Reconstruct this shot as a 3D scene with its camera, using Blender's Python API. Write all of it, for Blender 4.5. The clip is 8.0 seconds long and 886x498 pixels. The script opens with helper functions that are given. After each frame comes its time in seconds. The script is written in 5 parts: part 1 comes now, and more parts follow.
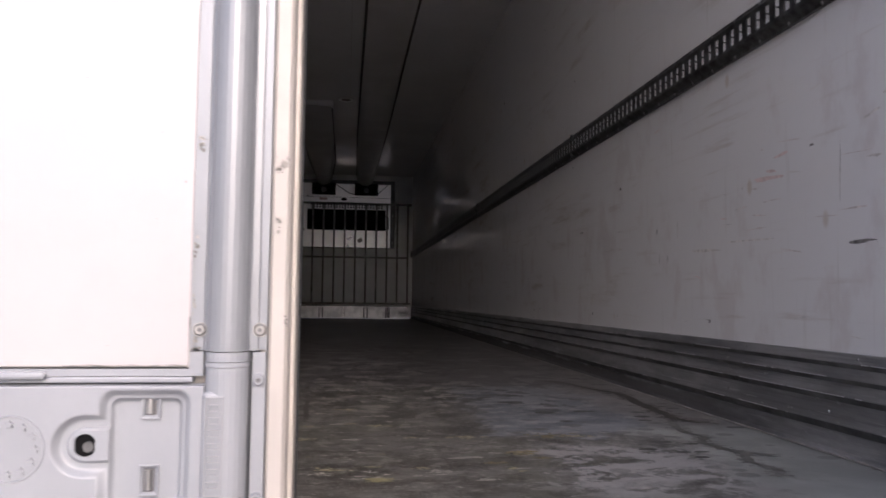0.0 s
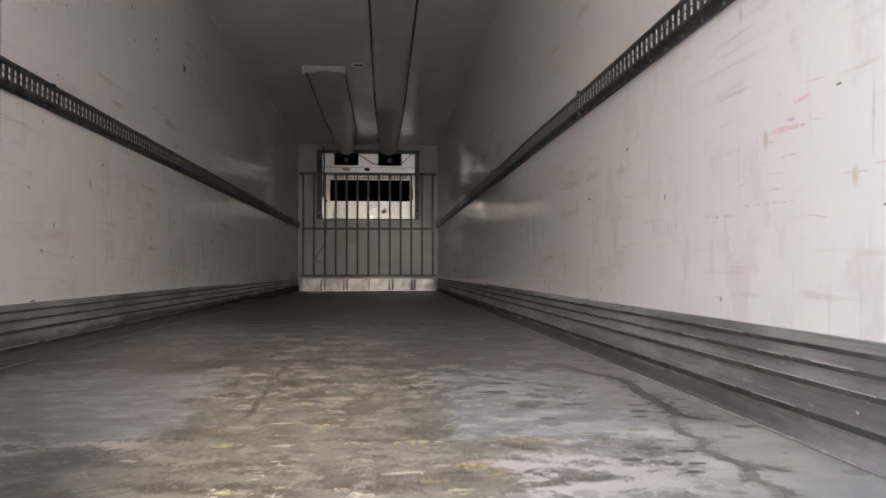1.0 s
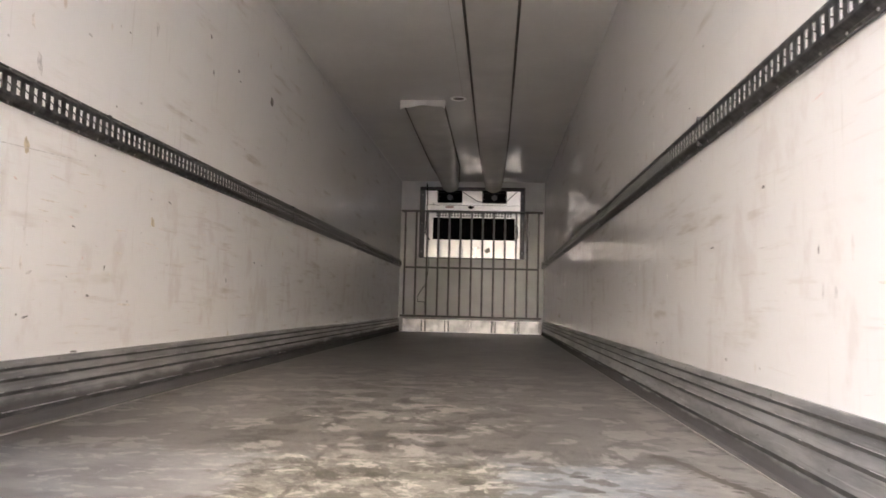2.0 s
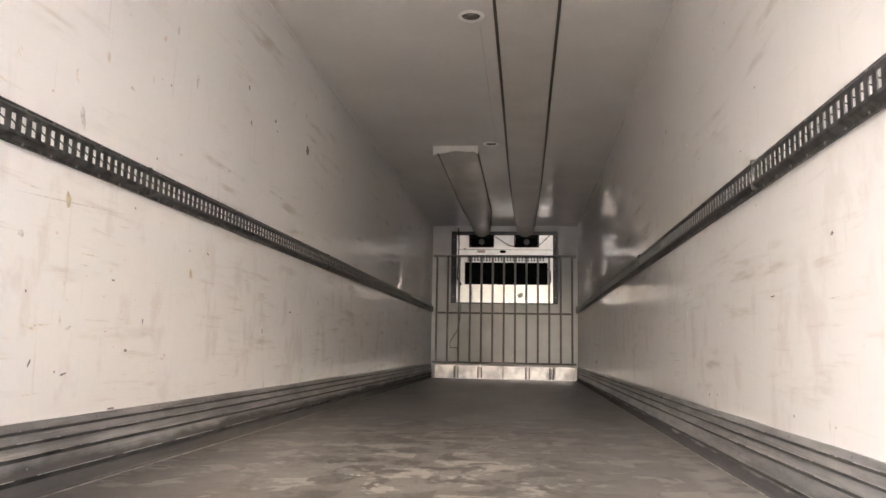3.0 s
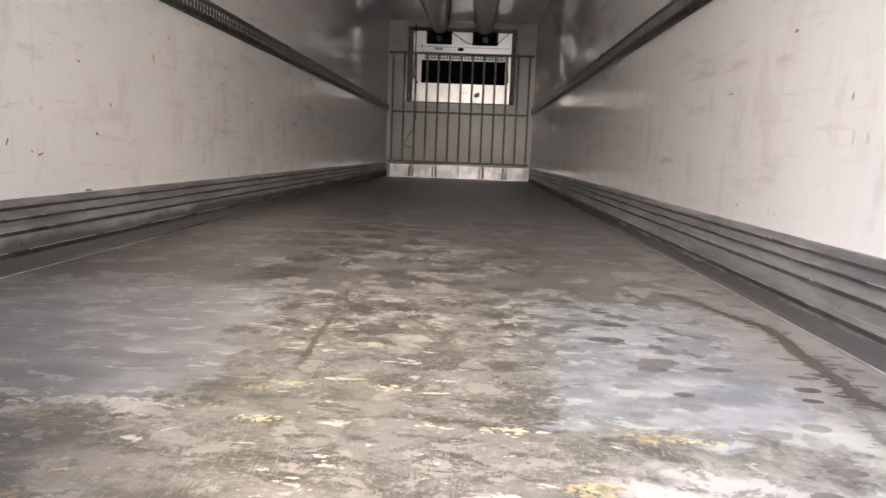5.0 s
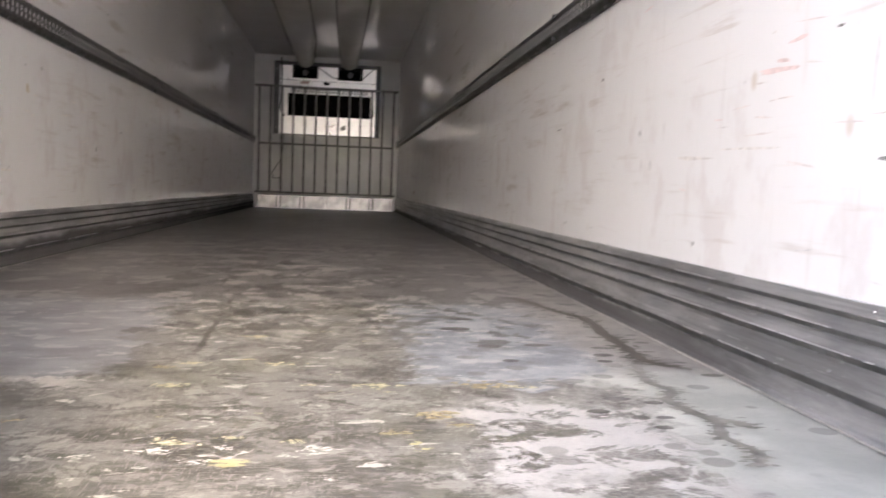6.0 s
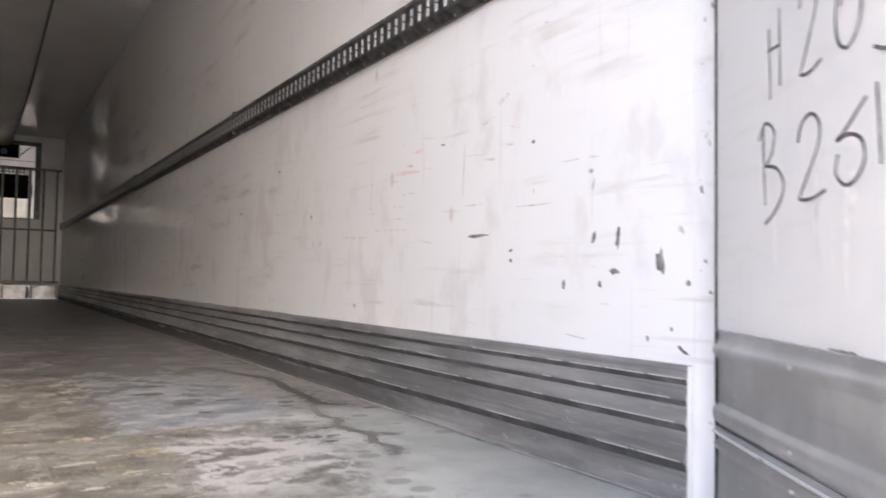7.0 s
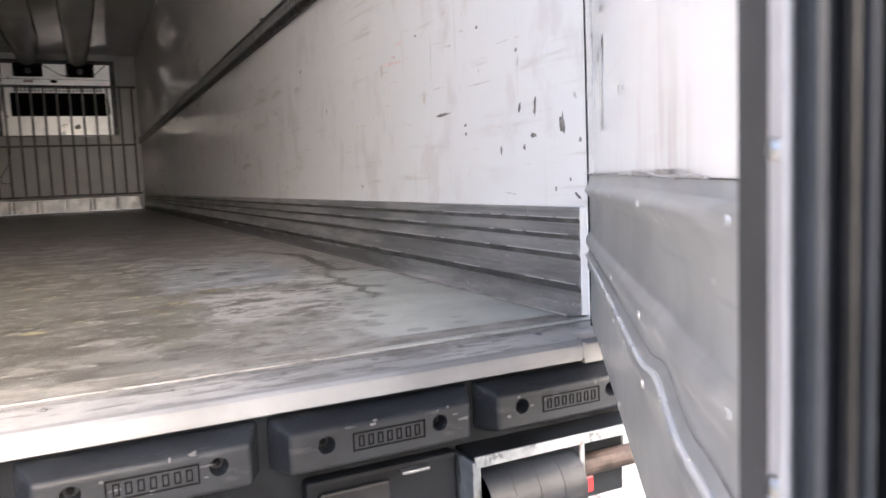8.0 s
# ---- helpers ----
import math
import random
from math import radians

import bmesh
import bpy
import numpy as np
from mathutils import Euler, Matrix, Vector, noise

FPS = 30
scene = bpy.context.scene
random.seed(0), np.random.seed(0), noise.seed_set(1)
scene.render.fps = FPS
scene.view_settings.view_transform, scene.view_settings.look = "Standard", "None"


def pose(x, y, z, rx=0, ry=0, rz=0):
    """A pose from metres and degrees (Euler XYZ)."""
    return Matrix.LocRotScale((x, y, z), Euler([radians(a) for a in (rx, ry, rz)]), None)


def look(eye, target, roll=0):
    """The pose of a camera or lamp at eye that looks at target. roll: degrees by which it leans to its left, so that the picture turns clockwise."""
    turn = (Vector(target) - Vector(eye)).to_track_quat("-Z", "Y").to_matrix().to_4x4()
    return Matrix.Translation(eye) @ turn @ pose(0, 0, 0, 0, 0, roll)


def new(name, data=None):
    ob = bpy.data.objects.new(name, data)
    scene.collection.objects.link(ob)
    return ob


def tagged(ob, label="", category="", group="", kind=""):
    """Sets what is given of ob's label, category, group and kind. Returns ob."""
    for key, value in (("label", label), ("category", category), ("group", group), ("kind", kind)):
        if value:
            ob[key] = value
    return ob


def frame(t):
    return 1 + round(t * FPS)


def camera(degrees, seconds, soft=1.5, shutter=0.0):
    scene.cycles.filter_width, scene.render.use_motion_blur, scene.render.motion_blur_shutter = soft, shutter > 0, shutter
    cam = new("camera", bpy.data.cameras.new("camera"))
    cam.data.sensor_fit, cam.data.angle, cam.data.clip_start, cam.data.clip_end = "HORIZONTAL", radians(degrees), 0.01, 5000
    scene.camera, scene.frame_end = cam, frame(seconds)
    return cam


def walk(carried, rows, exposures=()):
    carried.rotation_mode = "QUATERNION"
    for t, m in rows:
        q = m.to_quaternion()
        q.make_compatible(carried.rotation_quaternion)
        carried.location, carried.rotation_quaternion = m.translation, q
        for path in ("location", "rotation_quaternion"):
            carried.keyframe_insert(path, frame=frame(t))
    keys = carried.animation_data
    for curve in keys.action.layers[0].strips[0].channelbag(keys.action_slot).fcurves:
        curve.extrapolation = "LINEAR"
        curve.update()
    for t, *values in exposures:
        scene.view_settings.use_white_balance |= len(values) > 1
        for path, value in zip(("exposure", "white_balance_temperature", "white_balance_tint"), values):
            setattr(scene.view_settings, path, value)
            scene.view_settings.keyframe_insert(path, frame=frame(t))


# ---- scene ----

cam = camera(61.6, 8.0, soft=1.5, shutter=0.28)
PATH = [
    (0, (0.041, -0.914, 0.366), (0.298, 1.065, 0.501), 0.6),
    (0.3, (0.113, -0.9, 0.377), (0.397, 1.078, 0.46), 0.1),
    (0.5, (0.164, -0.876, 0.373), (0.416, 1.107, 0.437), -0.3),
    (0.6, (0.189, -0.837, 0.373), (0.424, 1.148, 0.432), -0.6),
    (0.8, (0.245, -0.737, 0.374), (0.441, 1.253, 0.427), -0.4),
    (1, (0.288, -0.619, 0.39), (0.445, 1.374, 0.444), -0.1),
    (1.5, (0.342, -0.347, 0.444), (0.383, 1.651, 0.532), 1.5),
    (2, (0.424, -0.099, 0.474), (0.282, 1.89, 0.624), 1.4),
    (2.2, (0.409, -0.045, 0.493), (0.229, 1.939, 0.671), 0.9),
    (3.3, (0.345, -0.015, 0.509), (0.12, 1.953, 0.783), 1.0),
    (3.5, (0.341, -0.024, 0.495), (0.122, 1.946, 0.767), 0.6),
    (3.7, (0.321, -0.03, 0.491), (0.11, 1.945, 0.724), 0.4),
    (4, (0.334, -0.063, 0.46), (0.12, 1.925, 0.417), 1.4),
    (4.2, (0.296, -0.041, 0.487), (0.094, 1.933, 0.235), 1.8),
    (5.3, (0.278, -0.215, 0.448), (0.28, 1.768, 0.19), 2.4),
    (5.5, (0.277, -0.291, 0.446), (0.335, 1.693, 0.201), 2.7),
    (6, (0.274, -0.51, 0.426), (0.55, 1.465, 0.267), 2.2),
    (6.3, (0.249, -0.61, 0.431), (0.769, 1.321, 0.41), 2.0),
    (6.5, (0.215, -0.696, 0.431), (0.921, 1.174, 0.497), 1.8),
    (6.7, (0.177, -0.786, 0.437), (1.051, 1.01, 0.527), 0.7),
    (7, (0.142, -0.916, 0.394), (1.196, 0.782, 0.48), 0.9),
    (7.3, (0.12, -1.066, 0.38), (1.234, 0.595, 0.388), 0.3),
    (7.5, (0.151, -1.144, 0.363), (1.235, 0.535, 0.301), -0.5),
    (7.8, (0.201, -1.285, 0.336), (1.17, 0.458, 0.181), -1.4),
    (8, (0.246, -1.356, 0.326), (1.108, 0.438, 0.134), -2.4),
]
EXPOSURES = [(0.0, 1.1, 5900, 21), (0.5, 2.0, 5950, 21), (1.0, 3.0, 6350, 16), (1.5, 3.65, 6300, 16), (2.2, 4.05, 6550, 15), (3.5, 4.25, 6600, 15), (4.2, 4.05, 6400, 15),
             (5.5, 3.65, 6250, 16), (6.0, 3.55, 6200, 16), (6.5, 3.4, 6150, 17), (7.0, 3.05, 6300, 15), (8.0, 2.8, 6250, 14)]
walk(cam, [(t, look(e, g, r)) for t, e, g, r in PATH], EXPOSURES)

# ---------------------------------------------------------------- light
SUN_DIR = Vector((0.18, -0.80, 0.57)).normalized()
world = bpy.data.worlds.new("overcast_sky")
scene.world = world
world.use_nodes = True
wn = world.node_tree
sky = wn.nodes.new("ShaderNodeTexSky")
sky.sky_type = "NISHITA"
sky.sun_disc = False
sky.sun_elevation = math.asin(SUN_DIR.z)
sky.sun_rotation = math.atan2(SUN_DIR.x, SUN_DIR.y)
sky.dust_density = 7.0
sky.air_density = 1.0
sky.ozone_density = 0.5
wn.links.new(sky.outputs[0], wn.nodes["Background"].inputs[0])
wn.nodes["Background"].inputs[1].default_value = 0.15
scene.cycles.max_bounces, scene.cycles.diffuse_bounces, scene.cycles.glossy_bounces = 20, 14, 8
sun_data = bpy.data.lights.new("sun", "SUN")
sun_data.energy = 0.8
sun_data.angle = radians(75)
sun_data.color = (1.0, 0.99, 0.975)
sun = new("sun", sun_data)
sun.matrix_world = look(SUN_DIR * 30, (0, 0, 0))


# ---------------------------------------------------------------- node helpers
class Nodes:
    """Short-hand for one procedural material."""

    def __init__(self, name, rough=0.5, metal=0.0):
        self.m = bpy.data.materials.new(name)
        self.m.use_nodes = True
        self.t = self.m.node_tree
        self.b = self.t.nodes["Principled BSDF"]
        self.b.inputs["Roughness"].default_value = rough
        self.b.inputs["Metallic"].default_value = metal
        self.co = self.t.nodes.new("ShaderNodeTexCoord").outputs["Object"]

    def n(self, kind, **values):
        node = self.t.nodes.new(kind)
        for key, value in values.items():
            node.inputs[key.replace("_", " ")].default_value = value
        return node

    def to(self, a, b):
        self.t.links.new(a, b)

    def space(self, scale=(1, 1, 1), shift=(0, 0, 0)):
        node = self.n("ShaderNodeMapping")
        node.inputs["Scale"].default_value = scale
        node.inputs["Location"].default_value = shift
        self.to(self.co, node.inputs["Vector"])
        return node.outputs[0]

    def noise(self, scale, detail=4.0, rough=0.55, stretch=(1, 1, 1), shift=(0, 0, 0), distort=0.0):
        node = self.n("ShaderNodeTexNoise", Scale=scale, Detail=detail, Roughness=rough, Distortion=distort)
        self.to(self.space(stretch, shift), node.inputs["Vector"])
        return node.outputs["Fac"]

    def voronoi(self, scale, stretch=(1, 1, 1), shift=(0, 0, 0), output="Distance"):
        node = self.n("ShaderNodeTexVoronoi", Scale=scale)
        self.to(self.space(stretch, shift), node.inputs["Vector"])
        return node.outputs[output]

    def band(self, value, lo, hi):
        """0 below lo, 1 above hi."""
        node = self.n("ShaderNodeMapRange")
        node.interpolation_type = "SMOOTHSTEP"
        node.inputs[1].default_value = lo
        node.inputs[2].default_value = hi
        self.to(value, node.inputs[0])
        return node.outputs[0]

    def op(self, kind, a, b):
        node = self.t.nodes.new("ShaderNodeMath")
        node.operation = kind
        node.use_clamp = kind in ("ADD", "SUBTRACT", "MULTIPLY")
        for i, v in enumerate((a, b)):
            if isinstance(v, (int, float)):
                node.inputs[i].default_value = v
            else:
                self.to(v, node.inputs[i])
        return node.outputs[0]

    def axis(self, k):
        node = self.n("ShaderNodeSeparateXYZ")
        self.to(self.co, node.inputs[0])
        return node.outputs[k]

    def blend(self, fac, a, b):
        node = self.t.nodes.new("ShaderNodeMix")
        node.data_type = "RGBA"
        for sock, v in ((node.inputs[0], fac), (node.inputs[6], a), (node.inputs[7], b)):
            if isinstance(v, tuple):
                sock.default_value = (*v, 1.0)
            elif isinstance(v, (int, float)):
                sock.default_value = v
            else:
                self.to(v, sock)
        return node.outputs[2]

    def shade(self, value, lo, hi):
        node = self.n("ShaderNodeMapRange")
        node.inputs[3].default_value = lo
        node.inputs[4].default_value = hi
        self.to(value, node.inputs[0])
        return node.outputs[0]

    def color(self, c):
        if isinstance(c, tuple):
            self.b.inputs["Base Color"].default_value = (*c, 1.0)
        else:
            self.to(c, self.b.inputs["Base Color"])
        return self

    def rough(self, sock):
        self.to(sock, self.b.inputs["Roughness"])
        return self

    def bump(self, height, strength=0.3, distance=0.01):
        node = self.n("ShaderNodeBump", Strength=strength, Distance=distance)
        self.to(height, node.inputs["Height"])
        self.to(node.outputs[0], self.b.inputs["Normal"])
        return self


def simple(name, base, rough, metal=0.0, vary=0.12, scale=12.0, bump=0.1, grain=90.0, gloss=0.5):
    k = Nodes(name, rough, metal)
    k.b.inputs["Specular IOR Level"].default_value = gloss
    big = k.noise(scale, 5)
    fine = k.noise(grain, 3)
    dark = tuple(c * (1 - vary * 2) for c in base)
    lite = tuple(min(1, c * (1 + vary)) for c in base)
    c = k.blend(k.band(big, 0.3, 0.7), dark, lite)
    c = k.blend(k.op("MULTIPLY", k.band(fine, 0.45, 0.7), 0.35), c, dark)
    k.color(c).rough(k.shade(big, max(0.03, rough - 0.1), min(1, rough + 0.12)))
    k.bump(fine, bump, 0.002)
    return k.m


def gelcoat(name, wear, along_x=False, smear=0.0, white=1.0):
    """Off-white glass-fibre lining with scuffs running along the wall."""
    k = Nodes(name, 0.24)

    def st(a, b, c):
        return (b, a, c) if along_x else (a, b, c)

    c = k.blend(k.band(k.noise(0.9, 5), 0.3, 0.75), tuple(white * v for v in (0.925, 0.92, 0.908)), tuple(white * v for v in (0.89, 0.882, 0.865)))
    patch = k.band(k.noise(1.3, 4, shift=(3, 1, 7)), 0.42, 0.62)
    long = k.noise(7, 5, 0.6, st(1, 0.22, 1.8))
    c = k.blend(k.op("MULTIPLY", k.op("MULTIPLY", k.band(long, 0.52, 0.78), patch), 0.75 * wear), c, (0.55, 0.49, 0.41))
    drip = k.noise(16, 4, 0.6, st(1, 2.4, 0.12), (5, 0, 1))
    c = k.blend(k.op("MULTIPLY", k.band(drip, 0.6, 0.74), 0.2 * wear), c, (0.52, 0.47, 0.40))
    gate = k.band(k.noise(2.6, 2, shift=(0, 9, 3)), 0.5, 0.6)
    spot = k.op("SUBTRACT", 1.0, k.band(k.voronoi(11, st(1, 0.75, 1.0)), 0.03, 0.075))
    c = k.blend(k.op("MULTIPLY", k.op("MULTIPLY", spot, gate), 0.75 * wear), c, (0.20, 0.18, 0.16))
    rust = k.op("SUBTRACT", 1.0, k.band(k.voronoi(5, st(1, 0.9, 0.5), (2, 2, 2)), 0.03, 0.08))
    c = k.blend(k.op("MULTIPLY", rust, 0.35 * wear), c, (0.50, 0.36, 0.20))
    if smear:
        run = k.noise(20, 6, 0.62, st(1, 1.6, 0.16), (8, 3, 0))
        where = k.op("MULTIPLY", k.band(k.axis(0), 0.25, 0.75), k.band(k.noise(3, 3), 0.40, 0.60))
        c = k.blend(k.op("MULTIPLY", k.op("MULTIPLY", k.band(run, 0.42, 0.60), where), smear), c, (0.40, 0.355, 0.29))
        c = k.blend(k.op("MULTIPLY", k.band(k.noise(4.5, 5, 0.6, shift=(2, 2, 2)), 0.55, 0.72), 0.30), c, (0.72, 0.70, 0.68))
    streak = k.noise(26, 5, 0.6, st(1, 0.09, 1.6), (2, 4, 6))
    low = k.op("SUBTRACT", 1.0, k.band(k.axis(2), 0.8, 1.6))
    c = k.blend(k.op("MULTIPLY", k.op("MULTIPLY", k.band(streak, 0.56, 0.72), k.band(k.noise(2.2, 3, shift=(7, 7, 1)), 0.44, 0.58)), k.op("MULTIPLY", low, 0.42 * wear)), c, (0.60, 0.53, 0.46))
    rub = k.noise(5.5, 6, 0.62, st(1, 1.0, 0.6), (1, 6, 2))
    c = k.blend(k.op("MULTIPLY", k.op("MULTIPLY", k.band(rub, 0.52, 0.66), low), 0.34 * wear), c, (0.70, 0.63, 0.60))
    k.color(c).rough(k.shade(long, 0.03, 0.08))
    k.bump(k.noise(2.2, 2, 0.4, (1, 0.6, 1)), 0.012, 0.01)
    return k.m


def floor_resin():
    """Grey cargo floor: smooth dark far part with damp islands, bluish paint on both sides of a scraped track, a worn rear part, chalky and pale patches by the wall."""
    k = Nodes("floor_resin", 0.5)

    def inv(v):
        return k.op("SUBTRACT", 1.0, v)

    def mul(*v):
        out = v[0]
        for w in v[1:]:
            out = k.op("MULTIPLY", out, w)
        return out

    def free(kind, p, q):
        node = k.t.nodes.new("ShaderNodeMath")
        node.operation = kind
        for i, v in enumerate((p, q)):
            if isinstance(v, (int, float)):
                node.inputs[i].default_value = v
            else:
                k.to(v, node.inputs[i])
        return node.outputs[0]

    def wander(v, amount, scale, shift):
        return free("ADD", v, free("MULTIPLY", free("SUBTRACT", k.noise(scale, 7, 0.68, (1, 1, 1), shift), 0.5), amount))

    x, y = k.axis(0), k.axis(1)
    xs, ys = wander(wander(x, 0.75, 5.0, (0, 0, 0)), 0.26, 26, (3, 3, 0)), wander(wander(y, 0.50, 6.0, (4, 4, 0)), 0.16, 24, (8, 3, 0))
    rear = inv(k.band(ys, 1.04, 1.10))                                        # worn part by the door
    near = inv(k.band(ys, 2.16, 2.26))                                        # up to the far end of the track
    track = mul(k.band(xs, -0.28, -0.20), inv(k.band(xs, 0.43, 0.50)), near)
    paint = mul(near, inv(rear), inv(track))
    far = k.band(y, 3.2, 7.5)
    # smooth resin of the far part
    c = k.blend(k.band(k.noise(1.7, 6, 0.62, (1, 0.5, 1)), 0.32, 0.70), (0.098, 0.095, 0.092), (0.160, 0.155, 0.150))
    c = k.blend(mul(k.band(k.noise(30, 4, 0.6, (2.4, 0.06, 1), (1, 2, 0)), 0.60, 0.70), 0.35), c, (0.26, 0.25, 0.24))
    bandy = mul(k.band(ys, 2.22, 2.34), inv(k.band(ys, 2.62, 2.85)), inv(k.band(xs, 0.55, 0.85)))
    c = k.blend(mul(bandy, 0.6), c, (0.098, 0.093, 0.090))
    c = k.blend(mul(k.band(k.noise(5, 7, 0.64, (0.9, 0.75, 1), (9, 1, 0), 0.3), 0.53, 0.56), inv(far), 0.7), c, (0.29, 0.28, 0.27))
    wet = k.noise(6.5, 6, 0.60, (1.0, 0.80, 1), (6, 2, 0), 0.4)
    gate = mul(inv(k.band(k.op("ABSOLUTE", free("SUBTRACT", xs, -0.02), 0.0), 0.45, 0.85)), k.band(y, 2.1, 2.5), inv(k.band(y, 4.6, 6.0)))
    c = k.blend(mul(k.band(wet, 0.525, 0.545), gate, 0.92), c, (0.050, 0.047, 0.044))
    c = k.blend(mul(k.band(wet, 0.61, 0.63), inv(far), 0.7), c, (0.075, 0.071, 0.067))
    # bluish paint, rubbed pale and worn through in spots
    blue = k.blend(k.band(k.noise(6, 7, 0.64, (0.7, 1.1, 1)), 0.38, 0.64), (0.150, 0.153, 0.160), (0.240, 0.246, 0.258))
    tint = k.band(xs, 0.2, 0.5)
    blue = k.blend(mul(tint, inv(k.band(xs, 0.80, 1.02)), 0.8), blue, k.blend(k.band(k.noise(8, 7, 0.66, (0.8, 1, 1), (2, 0, 0)), 0.42, 0.60), (0.165, 0.183, 0.205), (0.300, 0.318, 0.340)))
    blue = k.blend(mul(k.band(k.noise(13, 8, 0.68, (0.7, 1.2, 1), (3, 9, 0), 0.3), 0.555, 0.585), 0.7), blue, (0.38, 0.385, 0.385))
    blue = k.blend(mul(k.band(k.noise(9, 6, 0.6, (0.85, 0.9, 1), (7, 7, 0), 0.35), 0.53, 0.55), tint, k.band(ys, 1.35, 1.6), 0.88), blue, (0.098, 0.095, 0.090))
    blue = k.blend(mul(k.band(xs, 0.86, 1.02), 0.8), blue, k.blend(k.band(k.noise(7, 7, 0.66), 0.4, 0.6), (0.22, 0.208, 0.197), (0.31, 0.297, 0.28)))
    c = k.blend(mul(paint, 0.95), c, blue)
    # scraped resin: brown-grey ground, pale and dark flakes, hair-fine strokes
    worn = k.op("MAXIMUM", track, rear)
    m1 = k.noise(8.5, 9, 0.72, (0.75, 1.1, 1.0), (7, 3, 1), 0.4)
    mott = k.blend(k.band(m1, 0.42, 0.57), (0.076, 0.072, 0.065), (0.174, 0.169, 0.158))
    mott = k.blend(mul(k.band(k.noise(3.6, 6, 0.6, shift=(8, 2, 0)), 0.50, 0.62), 0.45), mott, (0.125, 0.126, 0.095))
    m2 = k.noise(12, 9, 0.72, (0.85, 0.95, 1), (4, 6, 0), 0.4)
    mott = k.blend(mul(k.band(m2, 0.545, 0.575), 0.6), mott, (0.28, 0.272, 0.252))
    mott = k.blend(mul(k.band(k.noise(14, 9, 0.72, (0.7, 1.2, 1), (1, 2, 0), 0.4), 0.545, 0.575), 0.72), mott, (0.050, 0.046, 0.038))
    for size, along, shift in ((260, (1, 0.14, 1), 2), (260, (0.14, 1, 1), 5), (170, (0.4, 0.7, 1), 8)):
        mott = k.blend(mul(k.band(k.noise(size, 3, 0.6, along, (shift, shift, 0)), 0.56, 0.64), k.band(k.noise(4, 4, shift=(shift, 0, 3)), 0.42, 0.56), 0.5), mott, (0.29, 0.283, 0.262))
    c = k.blend(mul(worn, 0.96), c, mott)
    lip = mul(track, k.band(ys, 1.45, 1.75))
    c = k.blend(mul(lip, k.band(k.noise(7.5, 9, 0.70, (0.9, 0.85, 1), (5, 1, 0), 0.4), 0.53, 0.56), 0.8), c, (0.37, 0.36, 0.335))
    c = k.blend(mul(lip, k.band(k.noise(8.5, 9, 0.70, (0.9, 0.85, 1), (1, 4, 0), 0.4), 0.52, 0.55), 0.85), c, (0.055, 0.051, 0.043))
    chip = k.noise(17, 8, 0.68, (0.7, 1.2, 1.0), (1, 8, 2), 0.35)
    c = k.blend(mul(k.band(chip, 0.61, 0.635), worn, 0.8), c, (0.45, 0.44, 0.41))
    yell = k.noise(9, 7, 0.66, (0.6, 1.5, 1.0), (3, 1, 5), 0.3)
    c = k.blend(mul(k.band(yell, 0.645, 0.665), worn, k.band(y, 0.5, 0.65), inv(k.band(y, 1.5, 1.8)), inv(k.band(x, 0.55, 0.8)), 0.85), c, (0.42, 0.385, 0.20))
    # broken pale edge between the left paint and the worn part, long groove in the track
    seam = mul(k.band(ys, 1.02, 1.05), inv(k.band(ys, 1.09, 1.13)), inv(k.band(x, -0.30, -0.22)))
    c = k.blend(mul(seam, k.band(m2, 0.46, 0.50), 0.8), c, (0.45, 0.43, 0.40))
    gx = free("ADD", wander(x, 0.04, 14, (1, 1, 0)), free("MULTIPLY", free("SUBTRACT", y, 1.6), 0.045))
    groove = mul(k.band(gx, -0.092, -0.086), inv(k.band(gx, -0.076, -0.070)), k.band(y, 1.3, 1.45), inv(k.band(y, 2.2, 2.3)), k.band(m1, 0.42, 0.50))
    c = k.blend(mul(groove, 0.85), c, (0.060, 0.055, 0.046))
    fleck = mul(k.band(gx, -0.135, -0.125), inv(k.band(gx, -0.105, -0.095)), k.band(y, 1.35, 1.5), inv(k.band(y, 2.2, 2.3)), k.band(m2, 0.51, 0.54), k.band(k.noise(9, 4, 0.6, (0.3, 1.4, 1), (5, 5, 0)), 0.50, 0.54))
    c = k.blend(mul(fleck, 0.8), c, (0.46, 0.45, 0.43))
    # pale greenish strip beside the wall, chalky patch next to it
    sx = free("ADD", xs, free("MULTIPLY", inv(k.band(y, 0.0, 0.9)), 0.14))
    side = mul(k.band(sx, 0.84, 0.95), inv(k.band(ys, 1.10, 1.30)))
    c = k.blend(mul(side, 0.92), c, k.blend(k.band(k.noise(6, 6), 0.35, 0.65), (0.32, 0.333, 0.312), (0.42, 0.436, 0.408)))
    mid = mul(k.band(sx, 0.52, 0.70), inv(k.band(sx, 0.88, 0.95)), inv(k.band(ys, 0.95, 1.10)))
    c = k.blend(mul(mid, k.band(m2, 0.40, 0.55), 0.6), c, (0.30, 0.295, 0.275))
    chalk = mul(k.band(xs, 0.44, 0.52), inv(k.band(xs, 0.80, 0.92)), inv(k.band(ys, 0.88, 0.96)), k.band(ys, 0.40, 0.58))
    c = k.blend(mul(chalk, k.op("MAXIMUM", k.band(m1, 0.48, 0.52), k.band(m2, 0.50, 0.53)), 0.8), c, (0.40, 0.393, 0.388))
    edge = mul(k.band(x, 1.00, 1.08), k.band(y, 1.2, 1.4), inv(k.band(y, 3.0, 6.5)), k.band(k.noise(9, 6), 0.40, 0.50))
